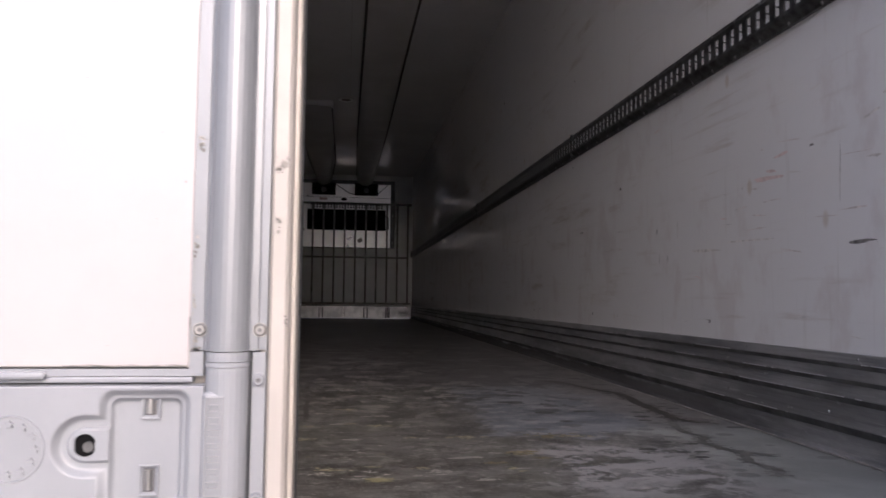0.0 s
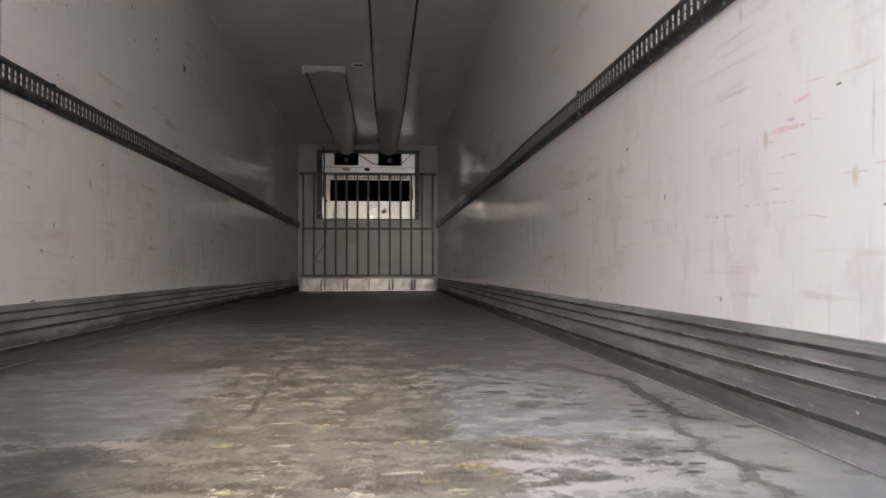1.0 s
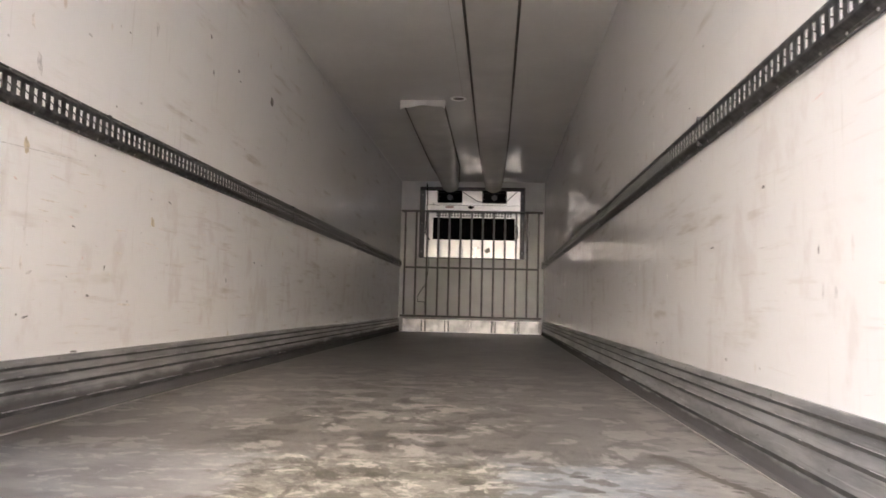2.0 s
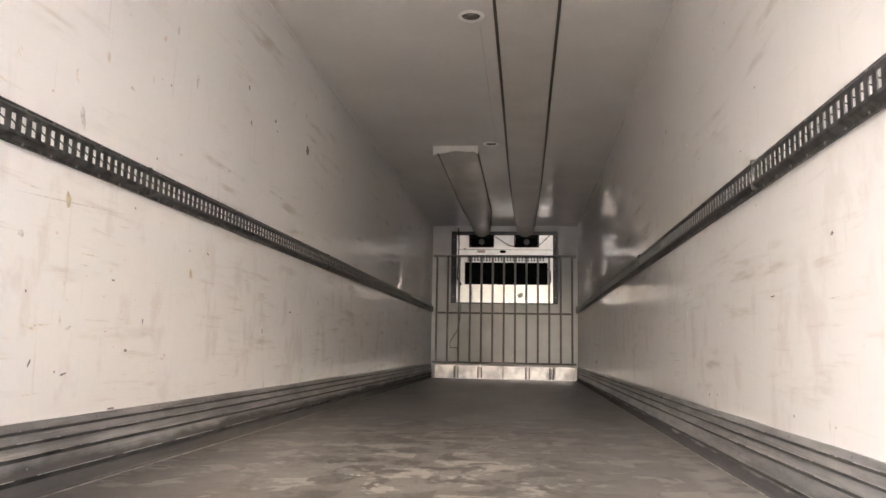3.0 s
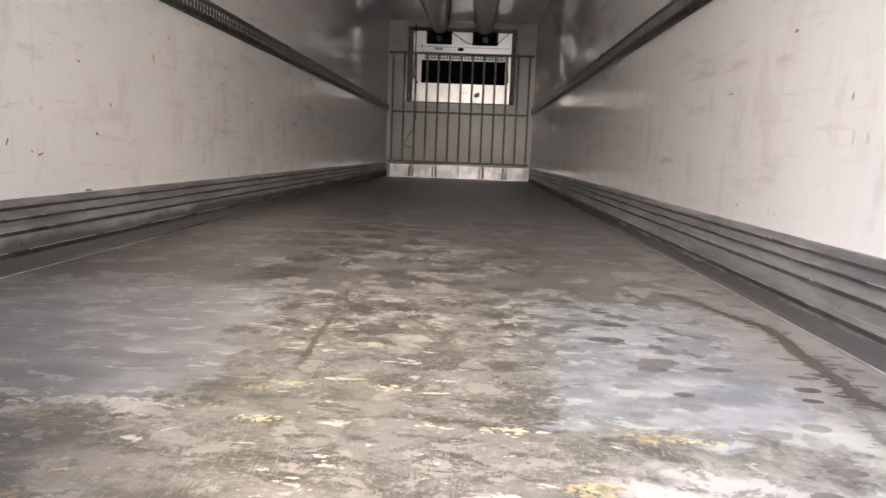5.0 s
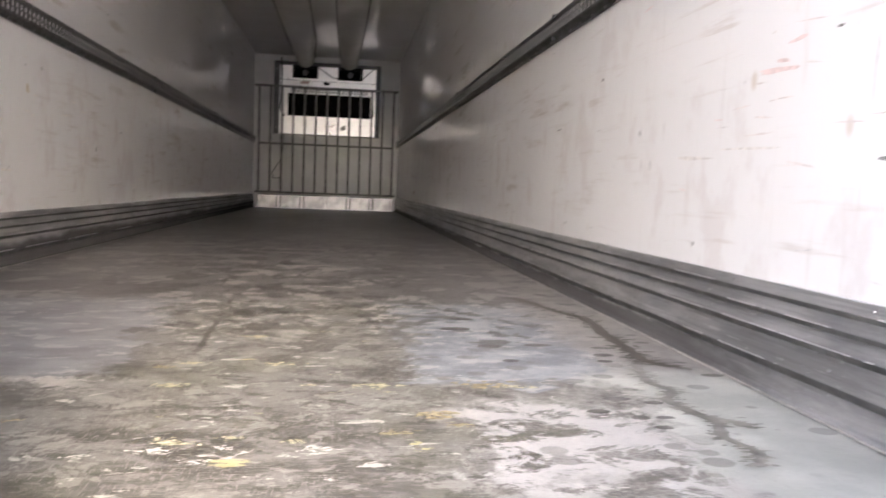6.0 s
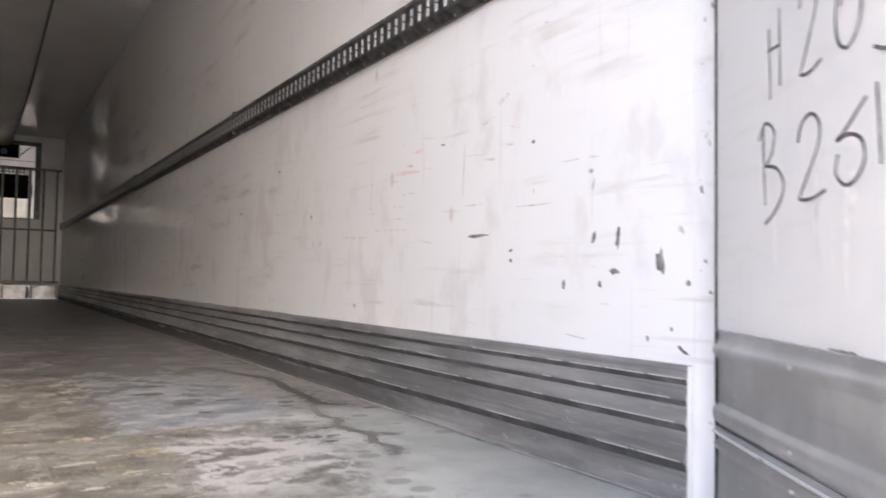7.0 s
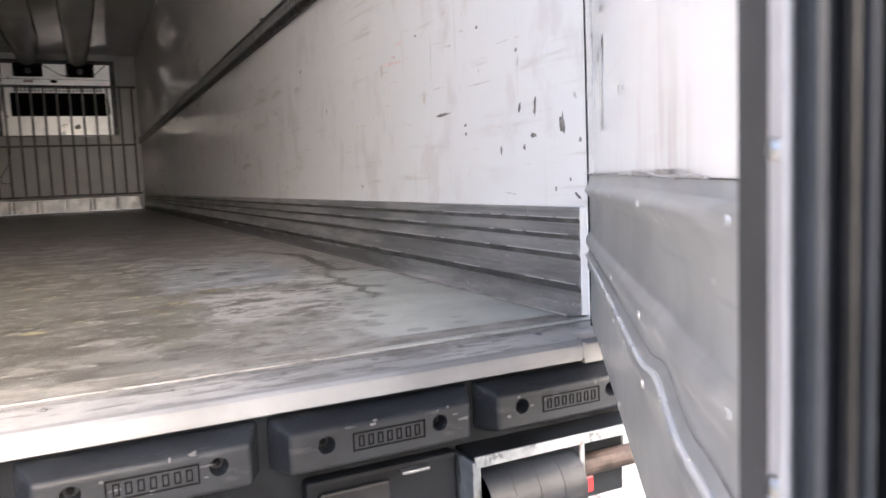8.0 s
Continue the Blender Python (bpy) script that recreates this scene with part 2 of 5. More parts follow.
    c = k.blend(mul(edge, 0.55), c, (0.34, 0.328, 0.305))
    # round dark drops
    drop = inv(k.band(k.voronoi(11.0, (0.8, 1.0, 1.0), (3, 5, 0)), 0.22, 0.26))
    drops = mul(drop, k.band(x, 0.40, 0.6), inv(k.band(y, 2.4, 3.0)), k.band(k.noise(2.6, 3, 0.5, shift=(1, 1, 0)), 0.40, 0.50))
    c = k.blend(mul(drops, 0.60), c, (0.135, 0.130, 0.120))
    fine = k.noise(140, 4, 0.7)
    c = k.blend(mul(k.band(fine, 0.5, 0.75), 0.25), c, (0.09, 0.085, 0.078))
    k.b.inputs["Specular IOR Level"].default_value = 0.4
    k.color(c).rough(k.shade(m1, 0.24, 0.48))
    k.bump(free("ADD", free("MULTIPLY", m2, 0.6), free("MULTIPLY", fine, 0.3)), 0.3, 0.004)
    return k.m


def sill_metal():
    """Scraped threshold metal: long scratches along it, dirt in patches."""
    k = Nodes("worn_sill_metal", 0.42, 0.35)
    big = k.noise(5, 6, 0.65, (0.6, 1, 1))
    c = k.blend(k.band(big, 0.35, 0.65), (0.22, 0.219, 0.217), (0.36, 0.357, 0.353))
    line = k.noise(30, 6, 0.7, (0.25, 1.8, 1.8), (3, 1, 4))
    c = k.blend(k.op("MULTIPLY", k.band(line, 0.50, 0.58), 0.6), c, (0.085, 0.083, 0.081))
    c = k.blend(k.op("MULTIPLY", k.band(k.noise(44, 5, 0.7, (0.10, 2.4, 2.4), (8, 2, 1)), 0.60, 0.68), 0.5), c, (0.50, 0.49, 0.48))
    mud = k.noise(22, 9, 0.74, (0.7, 1, 1), (5, 5, 5))
    c = k.blend(k.op("MULTIPLY", k.band(mud, 0.56, 0.66), 0.5), c, (0.20, 0.185, 0.165))
    k.color(c).rough(k.shade(mud, 0.25, 0.65))
    k.bump(line, 0.35, 0.003)
    return k.m


def worn_galvanised():
    """Dull zinc coat: bluish cloud, dark grime patches, rust where it is knocked off."""
    k = Nodes("worn_galvanised_channel", 0.5, 0.35)
    c = k.blend(k.band(k.noise(9, 6, 0.65), 0.36, 0.64), (0.085, 0.098, 0.112), (0.19, 0.205, 0.22))
    grime = k.noise(30, 8, 0.72, (1, 1, 0.6), (2, 7, 1))
    c = k.blend(k.op("MULTIPLY", k.band(grime, 0.53, 0.62), 0.75), c, (0.020, 0.021, 0.024))
    c = k.blend(k.op("MULTIPLY", k.band(k.noise(24, 7, 0.7, (1, 1, 0.8), (9, 2, 4)), 0.58, 0.66), 0.7), c, (0.10, 0.058, 0.036))
    k.color(c).rough(k.shade(grime, 0.35, 0.7))
    k.bump(grime, 0.4, 0.003)
    return k.m


def resin_lip():
    """Crumbled pale edge of the floor resin above the threshold."""
    k = Nodes("resin_lip", 0.55)
    m = k.noise(18, 9, 0.72, (0.45, 1.2, 1))
    c = k.blend(k.band(m, 0.36, 0.62), (0.10, 0.093, 0.082), (0.25, 0.24, 0.222))
    c = k.blend(k.op("MULTIPLY", k.band(k.noise(60, 5, 0.7, (0.3, 1, 1)), 0.55, 0.66), 0.5), c, (0.10, 0.095, 0.085))
    k.color(c)
    k.bump(m, 0.6, 0.004)
    return k.m


def door_metal():
    """Bare sheet aluminium: cloudy oxide, scratches along it and small dents."""
    k = Nodes("door_kick_aluminium", 0.34, 0.7)
    cloud = k.noise(5, 7, 0.65)
    c = k.blend(k.band(cloud, 0.36, 0.64), (0.50, 0.506, 0.502), (0.64, 0.647, 0.642))
    line = k.noise(50, 5, 0.65, (0.06, 1, 1.4))
    c = k.blend(k.op("MULTIPLY", k.band(line, 0.54, 0.68), 0.35), c, (0.42, 0.43, 0.43))
    run = k.noise(22, 6, 0.66, (1.5, 1, 0.12), (4, 2, 1))
    c = k.blend(k.op("MULTIPLY", k.band(run, 0.56, 0.68), 0.35), c, (0.50, 0.50, 0.49))
    nick = k.op("SUBTRACT", 1.0, k.band(k.voronoi(16, (0.6, 1, 1.4), (2, 3, 4)), 0.03, 0.07))
    c = k.blend(k.op("MULTIPLY", nick, 0.5), c, (0.92, 0.92, 0.92))
    k.color(c).rough(k.shade(cloud, 0.24, 0.48))
    k.bump(cloud, 0.12, 0.006)
    return k.m


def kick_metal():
    """Dull ribbed aluminium with long rub lines, dark oxide and bright scratches; darker towards the foot."""
    k = Nodes("kick_aluminium_dull", 0.34, 0.6)
    lines = k.noise(40, 5, 0.65, (1.5, 0.035, 1.5))
    big = k.noise(3.2, 7, 0.66, (1, 0.35, 2.0))
    c = k.blend(k.band(big, 0.38, 0.62), (0.30, 0.302, 0.302), (0.55, 0.552, 0.546))
    c = k.blend(k.op("MULTIPLY", k.band(lines, 0.50, 0.66), 0.45), c, (0.19, 0.19, 0.188))
    c = k.blend(k.op("MULTIPLY", k.band(k.noise(55, 5, 0.7, (1.5, 0.05, 1.5), (4, 4, 4)), 0.58, 0.68), 0.5), c, (0.70, 0.70, 0.70))
    nick = k.noise(60, 6, 0.75, (1, 0.35, 1), (1, 5, 2))
    c = k.blend(k.op("MULTIPLY", k.band(nick, 0.62, 0.67), 0.5), c, (0.72, 0.72, 0.72))
    # darkens the foot away from the door, higher up on the left side
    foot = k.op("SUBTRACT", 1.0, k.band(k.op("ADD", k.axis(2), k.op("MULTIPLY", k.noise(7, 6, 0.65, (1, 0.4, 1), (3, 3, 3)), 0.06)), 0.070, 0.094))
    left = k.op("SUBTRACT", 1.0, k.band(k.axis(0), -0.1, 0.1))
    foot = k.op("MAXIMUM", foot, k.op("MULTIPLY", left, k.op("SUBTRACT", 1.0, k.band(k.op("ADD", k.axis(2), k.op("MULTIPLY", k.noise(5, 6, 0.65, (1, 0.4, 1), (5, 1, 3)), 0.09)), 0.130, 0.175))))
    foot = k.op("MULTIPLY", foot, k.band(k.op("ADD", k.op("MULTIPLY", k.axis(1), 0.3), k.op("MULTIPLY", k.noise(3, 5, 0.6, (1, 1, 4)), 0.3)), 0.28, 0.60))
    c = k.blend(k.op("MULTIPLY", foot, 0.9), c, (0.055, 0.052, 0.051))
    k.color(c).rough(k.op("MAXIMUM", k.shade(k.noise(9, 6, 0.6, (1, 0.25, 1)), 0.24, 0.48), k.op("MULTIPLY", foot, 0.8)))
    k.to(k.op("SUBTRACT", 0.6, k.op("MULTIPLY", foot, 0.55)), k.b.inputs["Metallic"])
    k.bump(lines, 0.15, 0.002)
    return k.m


def brushed(name, base, rough, along=(0.05, 1, 1), metal=0.9, dirt=0.4):
    k = Nodes(name, rough, metal)
    lines = k.noise(60, 4, 0.6, along)
    big = k.noise(3.5, 5)
    dark = tuple(c * 0.45 for c in base)
    c = k.blend(k.op("MULTIPLY", k.band(big, 0.4, 0.7), dirt), base, dark)
    c = k.blend(k.op("MULTIPLY", k.band(lines, 0.5, 0.75), 0.3), c, dark)
    k.color(c).rough(k.shade(k.noise(7, 5), rough - 0.12, rough + 0.18))
    k.bump(lines, 0.08, 0.002)
    return k.m


LINING_R = gelcoat("wall_lining_scuffed", 1.0)
LINING_L = gelcoat("wall_lining", 1.05)
CEIL = simple("ceiling_lining", (0.88, 0.87, 0.85), 0.10, 0.0, 0.03, 1.2, 0.03, 20)
DOOR_IN = gelcoat("door_lining", 0.6, True, 0.9, 0.84)
FLOOR = floor_resin()
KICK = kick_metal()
RESIN_LIP = resin_lip()
# shade below the kick plate bands is put into this dark colour, with grime
GRIME_SHADE = simple("groove_grime_shade", (0.165, 0.164, 0.162), 0.42, 0.35, 0.3, 9, 0.2, 60, 0.3)
JOINT = simple("pale_sealant", (0.42, 0.40, 0.37), 0.6, 0, 0.2, 14, 0.2, 80)
DOOR_KICK = door_metal()
NOSING = brushed("worn_nosing_aluminium", (0.26, 0.26, 0.264), 0.52, (0.06, 1, 1), 0.4, 0.5)
BEAD = brushed("bright_bead_aluminium", (0.88, 0.88, 0.89), 0.26, (0.06, 1, 1), 0.6, 0.1)
SILL_TOP = sill_metal()
CHANNEL = worn_galvanised()
SILL_BOLT = brushed("dull_bolt_steel", (0.17, 0.168, 0.165), 0.5, (1, 1, 1), 0.4, 0.6)
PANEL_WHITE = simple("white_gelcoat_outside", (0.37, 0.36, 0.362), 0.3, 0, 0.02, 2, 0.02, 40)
CREAM = simple("cream_edge_strip", (0.37, 0.352, 0.325), 0.42, 0, 0.05, 6, 0.05, 60)
SIDE = simple("beige_side_strip", (0.40, 0.375, 0.335), 0.45, 0, 0.06, 6, 0.05, 60)
CAST = simple("grey_painted_casting", (0.228, 0.242, 0.262), 0.36, 0.0, 0.03, 8, 0.06, 120)
LOCKTUBE = simple("grey_anodised_profile", (0.215, 0.229, 0.248), 0.34, 0.25, 0.03, 6, 0.03, 60)
STEEL = simple("zinc_steel", (0.38, 0.38, 0.37), 0.32, 0.95, 0.1, 30, 0.05, 150)
GALV = simple("galvanised_steel", (0.17, 0.178, 0.19), 0.45, 0.75, 0.15, 18, 0.1, 110)
RAIL = simple("dark_steel_rail", (0.145, 0.146, 0.147), 0.38, 0.75, 0.25, 25, 0.08, 120)
RAIL_BACK = simple("bright_rail_backing", (0.90, 0.90, 0.89), 0.35, 0.0, 0.06, 20, 0.05, 80)
RUBBER = simple("black_rubber", (0.011, 0.0118, 0.0135), 0.5, 0, 0.35, 9, 0.35, 90, 0.2)
RUBBER_GREY = simple("grey_rubber_seal", (0.017, 0.0205, 0.027), 0.5, 0, 0.15, 9, 0.1, 100, 0.12)
BLACK = simple("black_plastic", (0.005, 0.005, 0.0055), 0.6, 0, 0.1, 20, 0.05, 90, 0.06)
FABRIC = simple("grey_duct_vinyl", (0.78, 0.76, 0.73), 0.20, 0, 0.03, 2, 0.03, 30)
SEAM = simple("brown_duct_seam", (0.075, 0.066, 0.058), 0.5, 0, 0.2, 12, 0.1, 60)
UNIT_WHITE = simple("white_sheet_metal", (0.92, 0.91, 0.89), 0.30, 0.0, 0.03, 5, 0.03, 60)
POLISHED = simple("polished_sheet_metal", (0.94, 0.93, 0.91), 0.30, 0.75, 0.03, 5, 0.04, 40)
def dented():
    k = Nodes("dented_aluminium", 0.33, 0.9)
    big = k.noise(6, 3, 0.5)
    k.color(k.blend(k.band(big, 0.35, 0.65), (0.34, 0.34, 0.345), (0.52, 0.52, 0.52)))
    k.bump(big, 0.6, 0.03)
    return k.m


DENTED = dented()
def buffer_rubber():
    """Scuffed moulded rubber: dark body, pale rubbed streaks along it, nicks."""
    k = Nodes("scuffed_rubber", 0.5)
    k.b.inputs["Specular IOR Level"].default_value = 0.3
    c = k.blend(k.band(k.noise(7, 6, 0.65), 0.35, 0.65), (0.0042, 0.0055, 0.0077), (0.0095, 0.0118, 0.0158))
    rub = k.noise(26, 7, 0.7, (0.35, 1, 1.6), (3, 3, 1))
    c = k.blend(k.op("MULTIPLY", k.band(rub, 0.56, 0.66), 0.6), c, (0.034, 0.035, 0.038))
    nick = k.noise(60, 6, 0.75, (0.6, 1, 1), (1, 5, 2))
    c = k.blend(k.op("MULTIPLY", k.band(nick, 0.63, 0.69), 0.7), c, (0.006, 0.006, 0.007))
    k.color(c).rough(k.shade(rub, 0.36, 0.66))
    k.bump(nick, 0.5, 0.003)
    return k.m


BUFFER = buffer_rubber()
WORN = simple("worn_rubber", (0.085, 0.086, 0.092), 0.7, 0, 0.3, 60, 0.2, 150, 0.2)
STRIP = simple("pale_satin_strip", (0.44, 0.44, 0.455), 0.4, 0.1, 0.05, 8, 0.03, 60)
FRONT = simple("front_wall_lining", (0.89, 0.885, 0.87), 0.22, 0, 0.04, 3, 0.03, 40)
FRAME_GREY = simple("dark_grey_frame", (0.12, 0.12, 0.125), 0.4, 0.4, 0.1, 10, 0.05, 80)
BARS = simple("grey_steel_bar", (0.19, 0.187, 0.183), 0.40, 0.3, 0.1, 14, 0.05, 90)
GREY_SMEAR = simple("grey_smear", (0.74, 0.73, 0.72), 0.5, 0, 0.1, 40, 0.02, 100)
INK = simple("marker_ink", (0.17, 0.17, 0.175), 0.6, 0, 0.3, 40, 0.02, 120)
SCUFF = simple("dark_scuff", (0.25, 0.24, 0.225), 0.7, 0, 0.3, 60, 0.1, 150)
RED_RUB = simple("faint_red_rub", (0.81, 0.68, 0.65), 0.5, 0, 0.1, 60, 0.02, 150)
RED_LENS = simple("red_lamp_lens", (0.22, 0.010, 0.012), 0.2, 0, 0.05, 20, 0.02, 60)
RUST = simple("rusted_steel", (0.036, 0.027, 0.024), 0.6, 0.0, 0.45, 14, 0.3, 90, 0.2)
FLAT_SEAL = simple("flat_grey_rubber", (0.058, 0.058, 0.060), 0.55, 0, 0.12, 9, 0.1, 100, 0.2)
PAVING = simple("pale_paving_stone", (0.25, 0.245, 0.238), 0.75, 0, 0.16, 6, 0.4, 70)
GROUT = simple("sandy_ground", (0.30, 0.292, 0.278), 0.9, 0, 0.2, 3, 0.4, 40)
CHASSIS = simple("dark_chassis_paint", (0.0053, 0.0067, 0.0088), 0.6, 0.0, 0.4, 10, 0.2, 80, 0.12)


# ---------------------------------------------------------------- mesh helpers
def part(name, bm, material, parent=None, label="", smooth=False):
    me = bpy.data.meshes.new(name)
    bm.normal_update()
    bm.to_mesh(me)
    bm.free()
    me.materials.append(material)
    if smooth:
        for p in me.polygons:
            p.use_smooth = True
    ob = new(name, me)
    ob.parent = parent
    if label:
        tagged(ob, label)
    return ob


def box(bm, x0, x1, y0, y1, z0, z1, bevel=0.0, seg=2):
    vs = [bm.verts.new((x, y, z)) for x in (x0, x1) for y in (y0, y1) for z in (z0, z1)]
    fs = [bm.faces.new([vs[i] for i in q]) for q in ((0, 1, 3, 2), (4, 6, 7, 5), (0, 4, 5, 1), (2, 3, 7, 6), (0, 2, 6, 4), (1, 5, 7, 3))]
    if bevel:
        es = list({e for f in fs for e in f.edges})
        bmesh.ops.bevel(bm, geom=es, offset=bevel, segments=seg, affect="EDGES", profile=0.5, clamp_overlap=True)
    return bm


def block(*a, **k):
    return box(bmesh.new(), *a, **k)


def extrude(bm, profile, axis, a, b, closed=True):
    """Sweep a closed 2D outline along x, y or z."""
    def at(p, q):
        return {"x": (q, p[0], p[1]), "y": (p[0], q, p[1]), "z": (p[0], p[1], q)}[axis]
    r0 = [bm.verts.new(at(p, a)) for p in profile]
    r1 = [bm.verts.new(at(p, b)) for p in profile]
    n = len(profile)
    for i in range(n if closed else n - 1):
        bm.faces.new((r0[i], r0[(i + 1) % n], r1[(i + 1) % n], r1[i]))
    if closed:
        bm.faces.new(r0[::-1])
        bm.faces.new(r1)
    bmesh.ops.recalc_face_normals(bm, faces=bm.faces)
    return bm


def rod(bm, p0, p1, r, seg=10, r2=None):
    p0, p1 = Vector(p0), Vector(p1)
    q = (p1 - p0).to_track_quat("Z", "Y").to_matrix().to_4x4()
    bmesh.ops.create_cone(bm, cap_ends=True, segments=seg, radius1=r, radius2=r if r2 is None else r2, depth=(p1 - p0).length,
                          matrix=Matrix.Translation((p0 + p1) / 2) @ q)
    return bm


def tube(bm, points, r, seg=6):
    for a, b in zip(points, points[1:]):
        rod(bm, a, b, r, seg)
    return bm


def ribbon(bm, points, width, up=(0, -1, 0)):
    """A flat stroke through the points, facing up."""
    pts = [Vector(p) for p in points]
    up = Vector(up)
    rows = []
    for i, p in enumerate(pts):
        d = (pts[min(i + 1, len(pts) - 1)] - pts[max(i - 1, 0)]).normalized()
        s = d.cross(up).normalized() * width * 0.5 * random.uniform(0.75, 1.15)
        rows.append((bm.verts.new(p + s), bm.verts.new(p - s)))
    for a, b in zip(rows, rows[1:]):
        bm.faces.new((a[0], a[1], b[1], b[0]))
    return bm


def blot(bm, center, u, v, a, b, rng, n=9, rag=0.35):
    """A ragged flat patch spanned by u and v."""
    c, u, v = Vector(center), Vector(u), Vector(v)
    ring = []
    for i in range(n):
        w = 2 * math.pi * i / n
        k = 1 + rng.uniform(-rag, rag)
        ring.append(bm.verts.new(c + u * (a * k * math.cos(w)) + v * (b * k * math.sin(w))))
    bm.faces.new(ring)
    return bm


def empty(name, m=None):
    ob = new(name)
    ob.empty_display_size = 0.1
    if m is not None:
        ob.matrix_world = m
    return ob


W, H, L = 1.255, 2.65, 12.868   # half width, height and length of the hold

# ---------------------------------------------------------------- ground
GZ = -1.20
tagged(part("ground", block(-400, 400, -400, 400, GZ - 0.5, GZ - 0.02), GROUT), "sandy ground between pale paving slabs", "ground", kind="structure")

# ---------------------------------------------------------------- hold: floor, walls, ceiling
tagged(part("floor", block(-W - 0.06, W + 0.06, -0.03, L + 0.06, -0.12, 0.0), FLOOR), "worn grey resin cargo floor with pale scrapes and stains", "floor", kind="structure")
wall_right = tagged(part("wall_right", block(W, W + 0.06, 0.0, L, 0.004, H), LINING_R), "off-white glass-fibre trailer wall with scuffs and scratches", "wall", kind="structure")
wall_left = tagged(part("wall_left", block(-W - 0.06, -W, 0.0, L, 0.004, H), LINING_L), "off-white glass-fibre trailer wall with brown scuffs", "wall", kind="structure")
wall_front = tagged(part("wall_front", block(-W - 0.06, W + 0.06, L, L + 0.08, 0.004, H), FRONT), "grey-white front bulkhead wall of the trailer", "wall", kind="structure")
tagged(part("ceiling", block(-W - 0.06, W + 0.06, -0.09, L + 0.08, H, H + 0.09), CEIL), "pale glossy trailer ceiling", "ceiling", kind="structure")

for side, name in ((-1, "trim_left"),):
    bm = bmesh.new()
    prof = [(side * W, H), (side * (W - 0.008), H), (side * (W - 0.007), H - 0.002), (side * (W - 0.002), H - 0.007), (side * W, H - 0.008)]
    extrude(bm, prof, "y", 0.0, L)
    tagged(part(name, bm, CEIL), "thin white cove strip along wall and ceiling", "trim", kind="structure")

# ---------------------------------------------------------------- kick plates along the walls
# lapped bands: each leans out towards its lower edge and falls back below it; dark strips paint grime and shade on the
# backward slopes
BANDS = ((0.246, 0.2215), (0.2085, 0.1835), (0.1700, 0.1405), (0.1240, 0.0715), (0.0510, None))
KICK_PROFILE = [(0.0, 0.246), (0.010, 0.246)]
for i, (top, low) in enumerate(BANDS):
    out = 0.0175 + 0.0015 * i
    if i:
        KICK_PROFILE += [(0.0085, top + 0.0005), (0.0095, top - 0.0018)]
    if low is not None:
        KICK_PROFILE += [(out, low + 0.0020), (out - 0.0008, low)]
KICK_PROFILE += [(0.0190, 0.0240), (0.0230, 0.0120), (0.0300, 0.0060), (0.0400, 0.0030), (0.0, 0.0030)]
# random lengths for the broken highlight strips on the bands
wear = random.Random(57)
for side, name in ((1, "baseboard_right"), (-1, "baseboard_left")):
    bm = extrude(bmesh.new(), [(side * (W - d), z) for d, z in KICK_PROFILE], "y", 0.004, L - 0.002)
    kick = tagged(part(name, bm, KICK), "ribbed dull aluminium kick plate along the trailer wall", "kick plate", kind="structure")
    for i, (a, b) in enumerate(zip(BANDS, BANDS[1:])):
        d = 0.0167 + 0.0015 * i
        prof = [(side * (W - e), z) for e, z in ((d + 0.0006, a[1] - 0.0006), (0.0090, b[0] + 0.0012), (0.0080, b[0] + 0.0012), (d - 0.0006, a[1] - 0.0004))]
        part("groove_strip", extrude(bmesh.new(), prof, "y", 0.006, L - 0.003), GRIME_SHADE, kick, "dark slope under the band, grime and painted shade")
        # highlight on each lower edge, painted as broken bright strips
        lip = wear.uniform(0.0, 0.05)
        while lip < 5.5:
            run = wear.uniform(0.08, 0.60)
            edge = [(side * (W - e), z) for e, z in ((d + 0.0013, a[1] + 0.0021), (d + 0.0016, a[1] + 0.0008), (d + 0.0009, a[1] - 0.0004), (d - 0.0004, a[1] + 0.0006))]
            part("highlight_lip", extrude(bmesh.new(), edge, "y", 0.007 + lip, 0.007 + lip + run), BEAD, kick, "bright strip as painted highlight along the band edge")
            lip += run + wear.uniform(0.05, 0.5)
    strip = block(W - 0.0150, W, -0.0005, 0.0035, 0.003, 0.246) if side > 0 else block(-W, -W + 0.0150, -0.0005, 0.0035, 0.003, 0.246)
    part("end_strip", strip, LINING_R, kick, "pale sealed end of the kick plate")
    prof = [(side * (W - e), z) for e, z in ((0.0402, 0.0030), (0.0460, 0.0030), (0.0450, 0.0055), (0.0402, 0.0055))]
    part("sealant", extrude(bmesh.new(), prof, "y", 0.02, L - 0.003), JOINT, kick, "pale sealant bead along the floor")
    screw = None
    for i in range(26):
        y = 0.22 + i * 0.49
        for z, d in ((0.2335, 0.0138), (0.0980, 0.0158)):
            if screw is None:
                bm = rod(bmesh.new(), (0, 0, 0), (-0.002, 0, 0), 0.0045, 8, 0.003)
                screw = part("screw", bm, STEEL, kick)
            else:
                o = new("screw", screw.data)
                o.parent = kick
                screw = o
            screw.matrix_basis = pose(side * (W - d), y + (0.11 if z < 0.1 else 0), z, 0, 0, 0 if side > 0 else 180)

# ---------------------------------------------------------------- slotted load rails
RAIL_Z0, RAIL_Z1, SLOT_Z0, SLOT_Z1, PITCH = 1.121, 1.249, 1.157, 1.209, 0.0482


